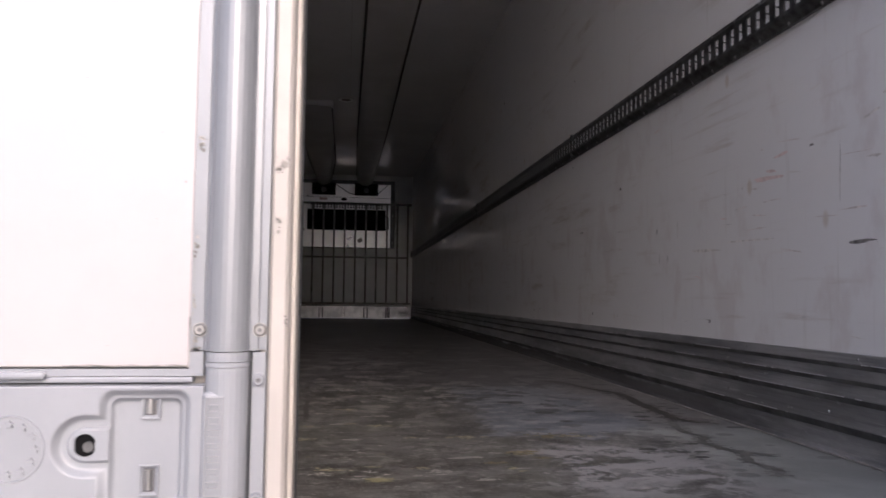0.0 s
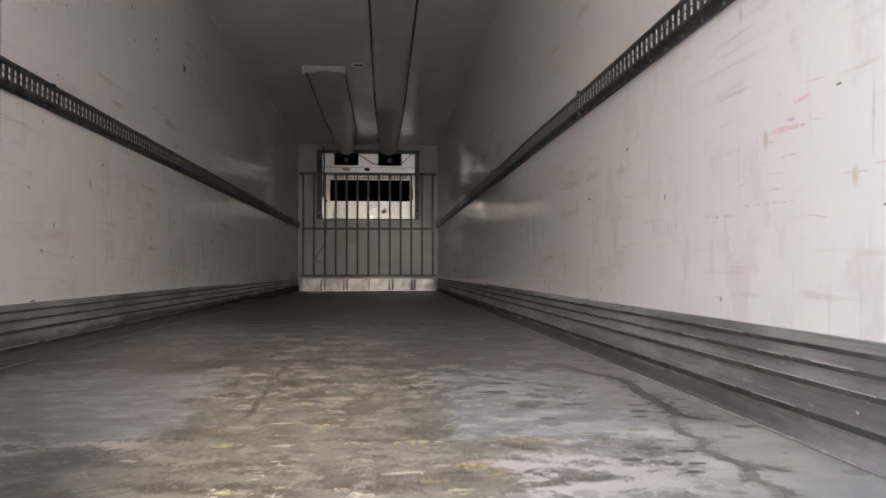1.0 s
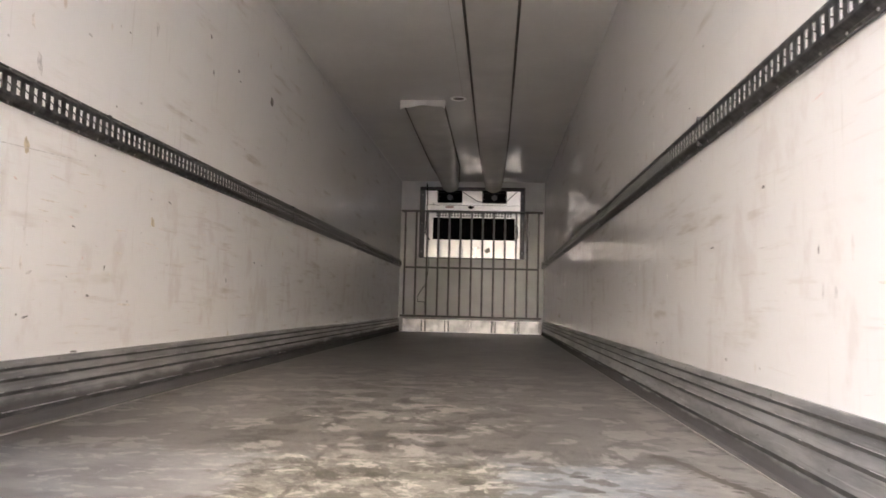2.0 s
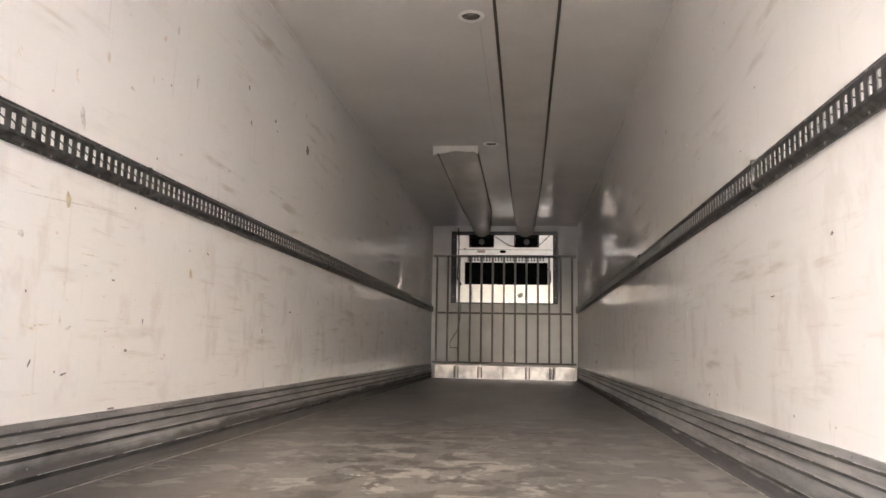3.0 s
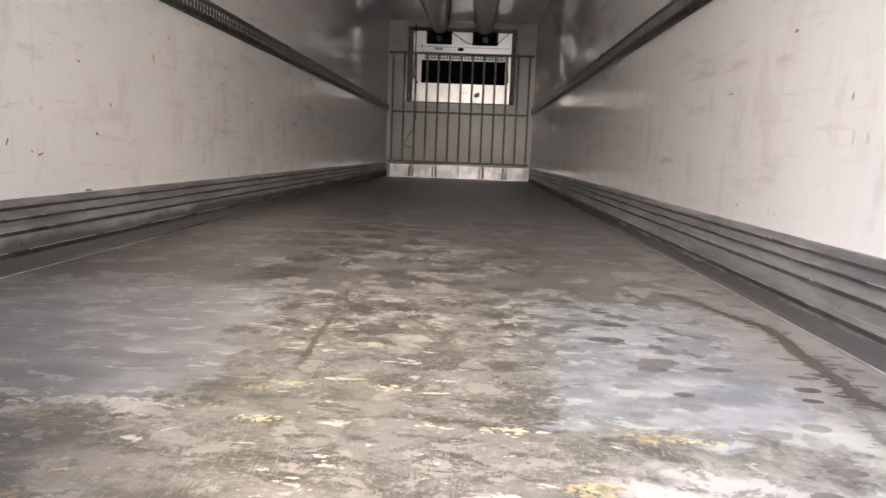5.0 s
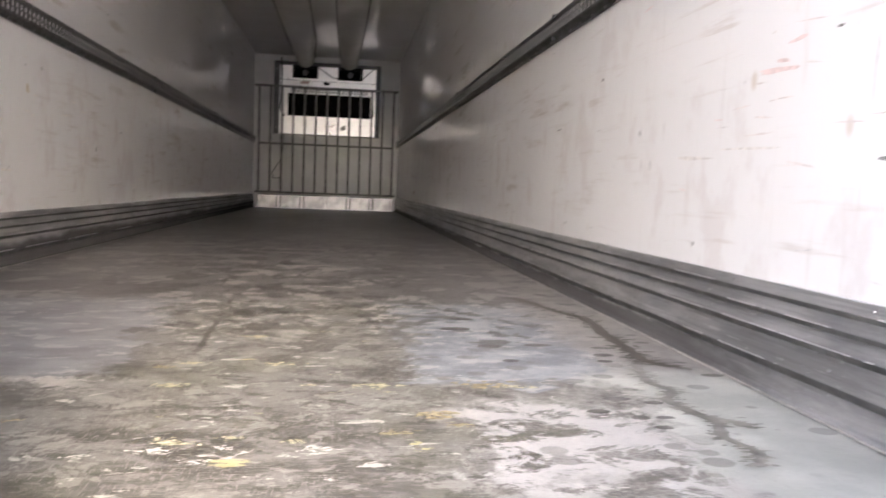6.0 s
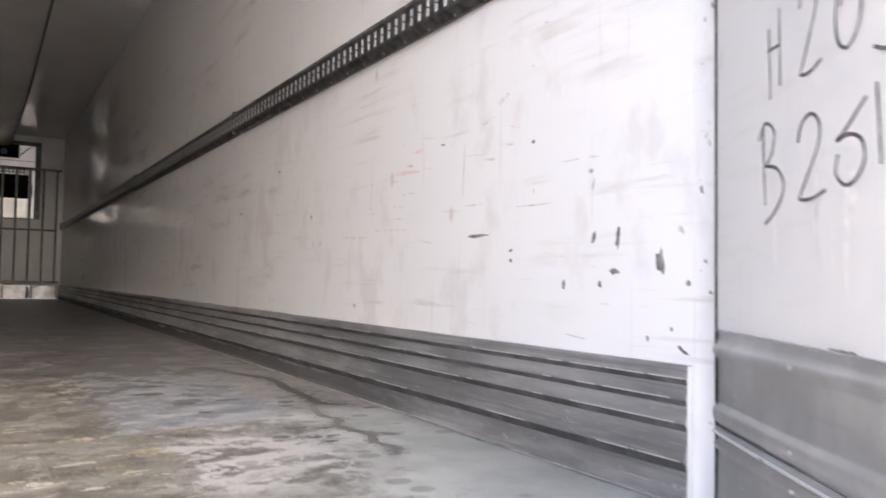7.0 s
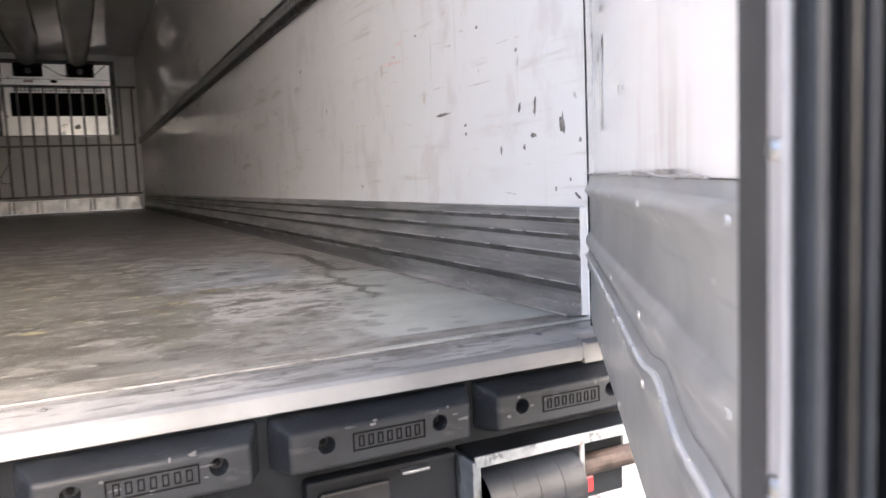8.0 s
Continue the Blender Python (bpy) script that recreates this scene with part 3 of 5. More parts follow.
def rail_segment(y0, y1, parent):
    """One length of rail: flanged face with a row of upright slots, bright backing behind them."""
    bm = bmesh.new()
    d0, d1 = 0.004, 0.032
    low = [(0.002, RAIL_Z0), (0.012, RAIL_Z0), (0.014, RAIL_Z0 + 0.010), (d1 - 0.004, RAIL_Z0 + 0.020), (d1, RAIL_Z0 + 0.026), (d1, SLOT_Z0), (d1 - 0.004, SLOT_Z0),
           (d1 - 0.005, RAIL_Z0 + 0.028), (0.008, RAIL_Z0 + 0.014)]
    extrude(bm, [(-d, z) for d, z in low], "y", y0, y1)
    high = [(d, RAIL_Z0 + RAIL_Z1 - z) for d, z in low]
    shift = SLOT_Z1 - (RAIL_Z0 + RAIL_Z1 - SLOT_Z0)
    high = [(d, SLOT_Z1 if abs(z - (SLOT_Z1 - shift)) < 1e-6 else z) for d, z in high]
    extrude(bm, [(-d, z) for d, z in high], "y", y0, y1)
    n = int((y1 - y0) / PITCH)
    gap = (y1 - y0) / n
    for i in range(n + 1):
        c = y0 + i * gap
        a, b = max(y0, c - 0.0125), min(y1, c + 0.0125)
        box(bm, -d1, -d1 + 0.004, a, b, SLOT_Z0 - 0.001, SLOT_Z1 + 0.001)
    face = part("rail_face", bm, RAIL, parent)
    zm = (SLOT_Z0 + SLOT_Z1) / 2
    bm = bmesh.new()
    box(bm, -d1 + 0.0045, -d1 + 0.007, y0 + 0.002, y1 - 0.002, SLOT_Z0 - 0.006, SLOT_Z1 + 0.006)
    part("rail_backing", bm, RAIL_BACK, parent, "bright metal behind the slots")
    # one dark slanting strip drawn across each slot
    bm = bmesh.new()
    for i in range(n):
        c = y0 + (i + 0.5) * gap
        va = [bm.verts.new((-d1 + dd, c + dy, zm + dz)) for dd, dy, dz in
              ((0.0044, -0.0118, -0.006), (0.0044, 0.0118, 0.003), (0.0044, 0.0118, 0.008), (0.0044, -0.0118, -0.001),
               (0.0025, -0.0118, -0.006), (0.0025, 0.0118, 0.003), (0.0025, 0.0118, 0.008), (0.0025, -0.0118, -0.001))]
        for q in ((4, 5, 6, 7), (0, 1, 5, 4), (3, 2, 6, 7), (0, 3, 7, 4), (1, 2, 6, 5)):
            bm.faces.new([va[j] for j in q])
    bmesh.ops.recalc_face_normals(bm, faces=bm.faces)
    tagged(part("slot_slash", bm, RAIL, parent, "dark slanting strips in front of the slot backing"), kind="stuff")
    bm = bmesh.new()
    box(bm, -0.0345, -0.002, y1 - 0.007, y1 + 0.007, RAIL_Z0 + 0.004, RAIL_Z1 - 0.004, 0.002, 1)
    part("rail_joint", bm, RAIL, parent)
    for i in range(int((y1 - y0) / 0.144)):
        for z in (RAIL_Z0 + 0.007, RAIL_Z1 - 0.007):
            o = new("rivet", RIVET)
            o.parent = parent
            o.location = (-0.012, y0 + 0.06 + i * 0.144, z)


bm = rod(bmesh.new(), (0, 0, 0), (-0.004, 0, 0), 0.006, 8, 0.004)
RIVET = bpy.data.meshes.new("rivet")
bm.to_mesh(RIVET)
bm.free()
RIVET.materials.append(STEEL)
JOINTS = [0.03, 2.91, 5.82, 8.73, 11.64, L - 0.01]
for side in (1, -1):
    rail = empty("load_rail", pose(side * W, 0, 0.009) if side > 0 else Matrix.Diagonal((1, 1, 1, 1)))
    if side < 0:
        rail.matrix_world = pose(-W, L + 0.02, 0, 0, 0, 180)
    for a, b in zip(JOINTS, JOINTS[1:]):
        if side > 0:
            rail_segment(a, b, rail)
        else:
            rail_segment(L + 0.02 - b, L + 0.02 - a, rail)
    tagged(rail, "dark slotted steel load rail fixed along the wall", "load rail", group="load rails")

# ---------------------------------------------------------------- front wall: cooling unit, rack, kick panels
unit = empty("cooling_unit", pose(0, L, 0))
U = unit
part("panel", block(-0.83, 0.835, -0.03, -0.002, 1.30, 2.49, bevel=0.004), POLISHED, U, "bright sheet-metal front")
for n, b in (("frame_post", (-0.925, -0.832, 1.29, 2.475)), ("frame_post", (0.837, 0.915, 1.29, 2.475)), ("frame_head", (-0.925, 0.915, 2.478, 2.545))):
    part(n, block(b[0], b[1], -0.045, -0.002, b[2], b[3], bevel=0.006), FRAME_GREY, U)
part("frame_sill", block(-0.83, 0.835, -0.036, -0.003, 1.284, 1.298), FRAME_GREY, U)
for x0, x1 in ((-0.61, -0.18), (0.17, 0.597)):
    hood = bmesh.new()
    box(hood, x0, x1, -0.10, -0.031, 2.440, 2.474, 0.004, 1)
    box(hood, x0, x1, -0.10, -0.031, 2.266, 2.285, 0.004, 1)
    box(hood, x0, x0 + 0.02, -0.10, -0.031, 2.286, 2.439, 0.004, 1)
    box(hood, x1 - 0.02, x1, -0.10, -0.031, 2.286, 2.439, 0.004, 1)
    outlet = part("fan_outlet", hood, BLACK, U, "black fan outlet")
    part("fan_grid", block(x0 + 0.022, x1 - 0.022, -0.05, -0.033, 2.287, 2.438), BLACK, outlet)
    bm = bmesh.new()
    rod(bm, ((x0 + x1) / 2, -0.075, 2.36), ((x0 + x1) / 2, -0.051, 2.36), 0.05, 14)
    part("fan_hub", bm, FRAME_GREY, outlet)
# dark air intake with fins
part("intake", block(-0.685, 0.745, -0.036, -0.031, 1.617, 2.0), BLACK, U, "black air intake")
fin = None
for i in range(36):
    x = -0.675 + i * 0.040
    if fin is None:
        fin = part("fin", block(-0.002, 0.002, -0.050, -0.037, 1.622, 1.995), BLACK, U)
    else:
        o = new("fin", fin.data)
        o.parent = U
    (fin if i == 0 else o).location = (x, 0, 0)
hole = None
for r in range(2):
    for i in range(26):
        if hole is None:
            hole = part("vent_hole", block(-0.016, 0.016, -0.034, -0.031, -0.015, 0.015), FRAME_GREY, U)
            o = hole
        else:
            o = new("vent_hole", hole.data)
            o.parent = U
        o.location = (-0.615 + i * 0.0515, 0, 2.04 + r * 0.044)
part("seam", block(-0.83, 0.835, -0.034, -0.031, 2.222, 2.228), FRAME_GREY, U)
bm = bmesh.new()
rod(bm, (0, -0.038, 0), (0, -0.031, 0), 0.055, 16)
bmesh.ops.scale(bm, vec=(1, 1, 0.5), verts=bm.verts)
o = part("badge", bm, BLACK, U, "dark oval badge")
o.location = (-0.026, 0, 2.19)
part("tape", block(-0.47, -0.33, -0.0335, -0.031, 2.17, 2.215), simple("pinkish_tape", (0.5, 0.36, 0.33), 0.6), U)
bm = blot(bmesh.new(), (0.284, -0.0335, 1.44), (1, 0, 0), (0, 0, 1), 0.05, 0.045, random.Random(4), 11)
part("scuff_mark", bm, SCUFF, U)
for z in (1.40, 1.9, 2.4):
    for x in (-0.878, 0.876):
        bm = rod(bmesh.new(), (x, -0.052, z), (x, -0.045, z), 0.013, 8)
        part("screw", bm, STEEL, U)
bm = tube(bmesh.new(), [(-0.80, -0.06, 2.60), (-0.79, -0.06, 2.3), (-0.80, -0.055, 2.0), (-0.815, -0.05, 1.72), (-0.77, -0.05, 1.66), (-0.74, -0.05, 1.60)], 0.010)
part("cable", bm, BLACK, U, "black cable")
bm = tube(bmesh.new(), [(0.69, -0.05, 1.62), (0.80, -0.05, 1.66), (0.79, -0.05, 1.86), (0.70, -0.05, 1.92)], 0.008)
part("cable", bm, BLACK, U, "black cable")
bm = tube(bmesh.new(), [(-0.18, -0.06, 2.46), (-0.05, -0.06, 2.38), (0.07, -0.06, 2.30), (0.17, -0.06, 2.28)], 0.006)
part("cable", bm, BLACK, U, "black cable")
bm = tube(bmesh.new(), [(0.60, -0.06, 2.30), (0.70, -0.06, 2.40), (0.78, -0.06, 2.47)], 0.006)
part("cable", bm, BLACK, U, "black cable")
bm = tube(bmesh.new(), [(-0.74, -0.02, 1.30), (-0.76, -0.015, 1.0), (-0.80, -0.012, 0.82), (-0.93, -0.012, 0.62), (-0.92, -0.012, 0.52), (-0.80, -0.012, 0.52), (-0.80, -0.012, 0.46)], 0.006)
part("cable", bm, FRAME_GREY, U, "thin grey cable")
tagged(unit, "white cooling unit with two black fan outlets on the front wall", "cooling unit")

rack = empty("bulkhead_rack", pose(0, L - 0.15, 0))
part("top_bar", block(-1.225, 1.225, -0.025, 0.025, 2.08, 2.115, bevel=0.008), BARS, rack)
part("middle_bar", block(-1.15, 1.15, -0.016, 0.016, 1.098, 1.130, bevel=0.006), BARS, rack)
part("bottom_bar", block(-1.20, 1.20, -0.03, 0.03, 0.258, 0.292, bevel=0.006), BARS, rack)
bar = None
for i in range(13):
    if bar is None:
        bar = part("upright", block(-0.017, 0.017, -0.0155, 0.0155, 0.29, 2.082, bevel=0.005), BARS, rack)
        o = bar
    else:
        o = new("upright", bar.data)
        o.parent = rack
    o.location = (-1.15 + i * 0.1917, -0.034, 0)
for s in (1, -1):
    part("wall_bracket", block(s * 1.20 - 0.02, s * 1.20 + 0.02, 0.03, 0.148, 0.262, 0.288), BARS, rack)
    part("wall_bracket", block(s * 1.20 - 0.02, s * 1.20 + 0.02, 0.028, 0.148, 2.085, 2.11), BARS, rack)
tagged(rack, "grey steel rack of upright bars before the front wall", "bulkhead rack")

footing = empty("front_kick_panel", pose(0, L - 0.002, 0))
xs = [-1.19, -0.81, -0.405, 0.0, 0.405, 0.81, 1.19]
for i, (a, b) in enumerate(zip(xs, xs[1:])):
    bm = block(a + 0.003, b - 0.003, -0.030, -0.004, 0.004, 0.232, bevel=0.008)
    part("plate", bm, DENTED, footing, "dented bare aluminium plate")
for x in xs[1:-1]:
    for dx in (-0.032, 0.032):
        part("rib", block(x + dx - 0.012, x + dx + 0.012, -0.044, -0.031, 0.012, 0.205, bevel=0.003), DENTED if x == 0.0 else FRAME_GREY, footing)
tagged(footing, "bare aluminium kick panels along the front wall", "kick panel")

# ---------------------------------------------------------------- ceiling: air ducts, lamps
def duct(x0, x1, y0, y1, neck0, neck1, sag0, sag1, label):
    d = empty("air_duct", pose(0, y0, H))
    n, seg = 40, 14
    bm = bmesh.new()
    rows = []
    for i in range(n + 1):
        f = i / n
        g = max(0.0, (f * (y1 - y0) - (y1 - y0 - 3.2)) / 3.2)
        g = g * g * (3 - 2 * g)
        a, b = x0 + (neck0 - x0) * g, x1 + (neck1 - x1) * g
        s = sag0 + (sag1 - sag0) * g
        row = []
        for j in range(seg + 1):
            w = math.pi * j / seg
            flat = math.cos(w) if g > 0.4 else math.cos(w)
            wob = 0.002 * math.sin(f * 17 + j * 0.5) * (1 if 0 < j < seg else 0)
            row.append(bm.verts.new(((a + b) / 2 - flat * (b - a) / 2, f * (y1 - y0), -0.012 - s * math.sin(w) ** 0.8 + wob)))
        rows.append(row)
    for r, q in zip(rows, rows[1:]):
        for j in range(seg):
            bm.faces.new((r[j], r[j + 1], q[j + 1], q[j]))
    part("sleeve", bm, FABRIC, d, "smooth grey vinyl", smooth=True)
    for a, b in ((x0, neck0), (x1, neck1)):
        bm = bmesh.new()
        tube(bm, [(a, 0, -0.012), (a, (y1 - y0) * 0.72, -0.012), ((a * 1.0 + b * 2.0) / 3, (y1 - y0) * 0.9, -0.012), (b, y1 - y0, -0.012)], 0.013, 6)
        part("edge_rail", bm, SEAM, d, "dark brown edge seam")
    return tagged(d, label, "air duct")


duct(0.160, 0.560, 0.5, L - 0.05, 0.20, 0.52, 0.02, 0.20, "long grey vinyl air duct with dark seams along the ceiling")
left_duct = duct(-0.600, -0.165, 7.66, L - 0.05, -0.55, -0.24, 0.035, 0.20, "short grey vinyl air duct with a white end flap")
bm = bmesh.new()
cols = []
for i in range(13):
    x = -0.625 + i * 0.04
    low = -0.075 - 0.010 * math.sin(i * 0.9) - (0.03 if i in (0, 12) else 0) + 0.02 * math.exp(-((i - 8) / 2.5) ** 2)
    cols.append([bm.verts.new((x, y, z)) for y, z in ((-0.006, -0.001), (0.004, -0.001), (0.004, low), (-0.012, low))])
for a, b in zip(cols, cols[1:]):
    for k in range(4):
        bm.faces.new((a[k], a[(k + 1) % 4], b[(k + 1) % 4], b[k]))
bm.faces.new(cols[0])
bm.faces.new(cols[-1][::-1])
bmesh.ops.recalc_face_normals(bm, faces=bm.faces)
part("end_flap", bm, UNIT_WHITE, left_duct, "cream end flap with a wavy edge")


def ceiling_lamp(x, y, label):
    lamp = empty("ceiling_lamp", pose(x, y, H))
    bm = bmesh.new()
    prof = [(0.058, -0.001), (0.084, -0.001), (0.086, -0.006), (0.080, -0.012), (0.066, -0.014), (0.060, -0.008)]
    seg = 28
    rings = [[bm.verts.new((r * math.cos(2 * math.pi * i / seg), r * math.sin(2 * math.pi * i / seg), z)) for r, z in prof] for i in range(seg)]
    for i in range(seg):
        a, b = rings[i], rings[(i + 1) % seg]
        for k in range(len(prof)):
            bm.faces.new((a[k], a[(k + 1) % len(prof)], b[(k + 1) % len(prof)], b[k]))
    bmesh.ops.recalc_face_normals(bm, faces=bm.faces)
    part("ring", bm, UNIT_WHITE, lamp, "white ring", smooth=True)
    bm = rod(bmesh.new(), (0, 0, -0.004), (0, 0, -0.001), 0.061, 24)
    part("lens", bm, simple("grey_lamp_lens", (0.22, 0.20, 0.18), 0.25), lamp, "unlit grey lens")
    for s in (1, -1):
        part("clip", block(-0.012, 0.012, s * 0.083 - 0.008, s * 0.083 + 0.008, -0.013, -0.001, bevel=0.002), UNIT_WHITE, lamp)
    return tagged(lamp, label, "lamp", group="ceiling lamps")


ceiling_lamp(0.0, 4.55, "round recessed ceiling lamp with white ring, unlit")
ceiling_lamp(0.0, 7.58, "round recessed ceiling lamp with white ring, unlit")
bm = block(0.045, 0.052, 4.7, 7.5, H - 0.004, H - 0.0005)
tagged(part("ceiling_seam", bm, FABRIC), "thin sealed seam along the ceiling", "seam", kind="structure")

# ---------------------------------------------------------------- rear portal and sill
tagged(part("post_right", block(W, W + 0.07, -0.095, -0.001, -0.11, H + 0.09), LINING_R), "white door post at the rear of the trailer", "post", kind="structure")
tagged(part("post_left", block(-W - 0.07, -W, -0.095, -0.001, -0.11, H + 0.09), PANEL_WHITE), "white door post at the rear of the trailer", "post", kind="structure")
tagged(part("door_seal", block(W - 0.020, W + 0.010, -0.115, -0.0955, -0.01, H - 0.02), RUBBER), "black rubber seal in the door gap", "seal", kind="structure")

sill = empty("door_sill", pose(0, 0, 0))
bm = extrude(bmesh.new(), [(-0.0325, -0.0035), (-0.030, -0.001), (0.05, 0.0030), (0.05, -0.002), (-0.0325, -0.02)], "x", -1.25, 1.25)
part("tread_strip", bm, RESIN_LIP, sill, "crumbled pale edge of the floor resin")
bm = extrude(bmesh.new(), [(-0.033, -0.004), (-0.118, -0.020), (-0.118, -0.046), (-0.033, -0.046)], "x", -1.25, 1.150)
part("tread", bm, SILL_TOP, sill, "scraped metal threshold")
bm = extrude(bmesh.new(), [(-0.033, -0.004), (-0.090, -0.016), (-0.090, -0.046), (-0.033, -0.046)], "x", 1.1505, 1.25)
part("tread_end", bm, SILL_TOP, sill, "narrower end of the threshold")
part("corner_block", block(1.144, 1.25, -0.134, -0.0905, -0.066, -0.024, bevel=0.003), NOSING, sill, "pale corner block beside the nosing")
part("end_tab", block(1.1355, 1.1415, -0.141, -0.1185, -0.052, -0.019, bevel=0.001), NOSING, sill, "bright end tab of the nosing")
bm = extrude(bmesh.new(), [(-0.1185, -0.017), (-0.130, -0.019), (-0.140, -0.025), (-0.140, -0.055), (-0.130, -0.059), (-0.1185, -0.059)], "x", -1.25, 1.135)
part("nosing", bm, NOSING, sill, "bright aluminium nosing")
wob = random.Random(21)
# dark ribbons paint the shade of the crack and grooves beside the resin edge
for y0, wid in ((-0.0335, 0.0060), (-0.047, 0.0028), (-0.041, 0.0020), (-0.053, 0.0016)):
    line = [(-1.2 + q * 0.03, y0 + wob.uniform(-0.0012, 0.0012), -0.0030 + (y0 + 0.033) * 0.19) for q in range(81)]
    part("dark_line", ribbon(bmesh.new(), line, wid, (0, 0, 1)), SCUFF, sill, "dark line painted for the crack and grooves of the threshold")


def sill_bolt(x, y, z, r):
    """A low worn bolt head in a dark ring."""
    bm = bmesh.new()
    ring = [(x + 1.25 * r * math.cos(a), y + 1.25 * r * math.sin(a), z + 0.0006) for a in (2 * math.pi * q / 20 for q in range(21))]
    part("dark_ring", ribbon(bm, ring, 0.0032, (0, 0, 1)), FRAME_GREY, sill)
    bm = bmesh.new()
    rod(bm, (x, y, z - 0.003), (x, y, z + 0.0013), r, 14, r * 0.72)
    part("bolt", bm, SILL_BOLT, sill)


for i in range(13):
    x = -1.13 + i * 0.185 + wob.uniform(-0.012, 0.012)
    y = -0.060 + wob.uniform(-0.003, 0.003)
    sill_bolt(x, y, -0.004 + (y + 0.033) * 0.188, wob.uniform(0.0055, 0.0085))
for i in range(15):
    x = -1.16 + i * 0.165 + wob.uniform(-0.012, 0.012)
    y = 0.004 + wob.uniform(-0.004, 0.004)
    sill_bolt(x, y, -0.001 + (y + 0.030) * 0.05, wob.uniform(0.005, 0.007))
tagged(sill, "scraped metal door sill with bright aluminium nosing", "door sill", kind="structure")

# ---------------------------------------------------------------- closed left door leaf, seen from outside
DY = -0.088   # plane of the outer face
door_l = empty("door_1", pose(0.004, 0, -0.011))
part("core", block(-W + 0.004, -0.023, DY + 0.012, -0.004, 0.024, H - 0.012), CREAM, door_l)
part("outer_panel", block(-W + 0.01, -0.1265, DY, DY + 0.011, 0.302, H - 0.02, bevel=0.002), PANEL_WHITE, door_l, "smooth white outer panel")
# edge profile with half-round lock tube
bm = bmesh.new()
prof = [(-0.126, DY + 0.011), (-0.126, DY - 0.004), (-0.1125, DY - 0.004), (-0.1120, DY - 0.0025), (-0.1112, DY - 0.004), (-0.1085, DY - 0.005)]
for i in range(13):
    w = math.pi * (1 - i / 12)
    prof.append((-0.0865 + 0.0215 * math.cos(w), DY - 0.006 - 0.019 * math.sin(w)))
prof += [(-0.0630, DY - 0.005), (-0.0560, DY - 0.004), (-0.0552, DY - 0.0025), (-0.0545, DY - 0.004), (-0.0462, DY - 0.004), (-0.0462, DY + 0.011)]
extrude(bm, prof, "z", 0.320, H - 0.03)
part("lock_profile", bm, LOCKTUBE, door_l, "grey anodised profile with half-round tube")
bm = extrude(bmesh.new(), [(-0.0450, DY + 0.011), (-0.0450, DY - 0.001), (-0.042, DY - 0.004), (-0.028, DY - 0.004), (-0.0245, DY), (-0.0220, DY + 0.011)], "z", 0.014, H - 0.02)
part("edge_strip", bm, CREAM, door_l, "cream plastic edge strip")
bm = extrude(bmesh.new(), [(-0.0222, DY + 0.054), (-0.0222, DY + 0.0115), (-0.0195, DY + 0.0118), (-0.0172, DY + 0.014), (-0.0172, DY + 0.054)], "z", 0.014, H - 0.02)
part("side_strip", bm, SIDE, door_l, "beige side face of the leaf")
bm = extrude(bmesh.new(), [(-0.0222, DY + 0.074), (-0.0222, DY + 0.0548), (-0.0175, DY + 0.0548), (-0.0160, DY + 0.058), (-0.0168, DY + 0.062), (-0.0155, DY + 0.066), (-0.0160, DY + 0.071), (-0.0185, DY + 0.074)], "z", 0.014, H - 0.02)
part("edge_seal", bm, FLAT_SEAL, door_l, "grey rubber edge seal")


def hex_screw(parent, x, z, r=0.0068, y=DY - 0.004, material=STEEL):
    bm = bmesh.new()
    rod(bm, (x, y, z), (x, y - 0.0012, z), r * 1.15, 18, r * 1.15)
    rod(bm, (x, y - 0.0012, z), (x, y - 0.0045, z), r, 18, r * 0.7)
    s = part("screw", bm, material, parent)
    bm = rod(bmesh.new(), (x, y - 0.0044, z), (x, y - 0.0049, z), r * 0.38, 6)
    part("socket", bm, FRAME_GREY, s)


hex_screw(door_l, -0.116, 0.342)
hex_screw(door_l, -0.0535, 0.342)
hex_screw(door_l, -0.0535, 0.289, 0.0068, DY - 0.005, CAST)
hex_screw(door_l, -0.0535, 0.165, 0.0068, DY - 0.005, CAST)

# cast corner plate
plate = part("corner_plate", block(-0.60, -0.0635, DY + 0.002, DY + 0.011, 0.014, 0.2845), CAST, door_l, "grey cast metal corner plate")
part("rim", block(-0.62, -0.122, DY - 0.004, DY + 0.011, 0.2860, 0.2925, bevel=0.002), CAST, door_l, "ledge under the white panel")
bm = extrude(bmesh.new(), [(-0.62, 0.2930), (-0.112, 0.2930), (-0.112, 0.3190), (-0.1262, 0.3190), (-0.1262, 0.3005), (-0.62, 0.3005)], "y", DY - 0.003, DY + 0.011)
part("lower_rim", bm, CAST, door_l, "grey rim round the white panel")
part("wedge", block(-0.315, -0.268, DY - 0.012, DY - 0.0042, 0.2905, 0.2985, bevel=0.003), CAST, door_l)
part("side_plate", block(-0.0610, -0.0462, DY - 0.005, DY + 0.011, 0.014, 0.3185, bevel=0.0015), CAST, door_l)


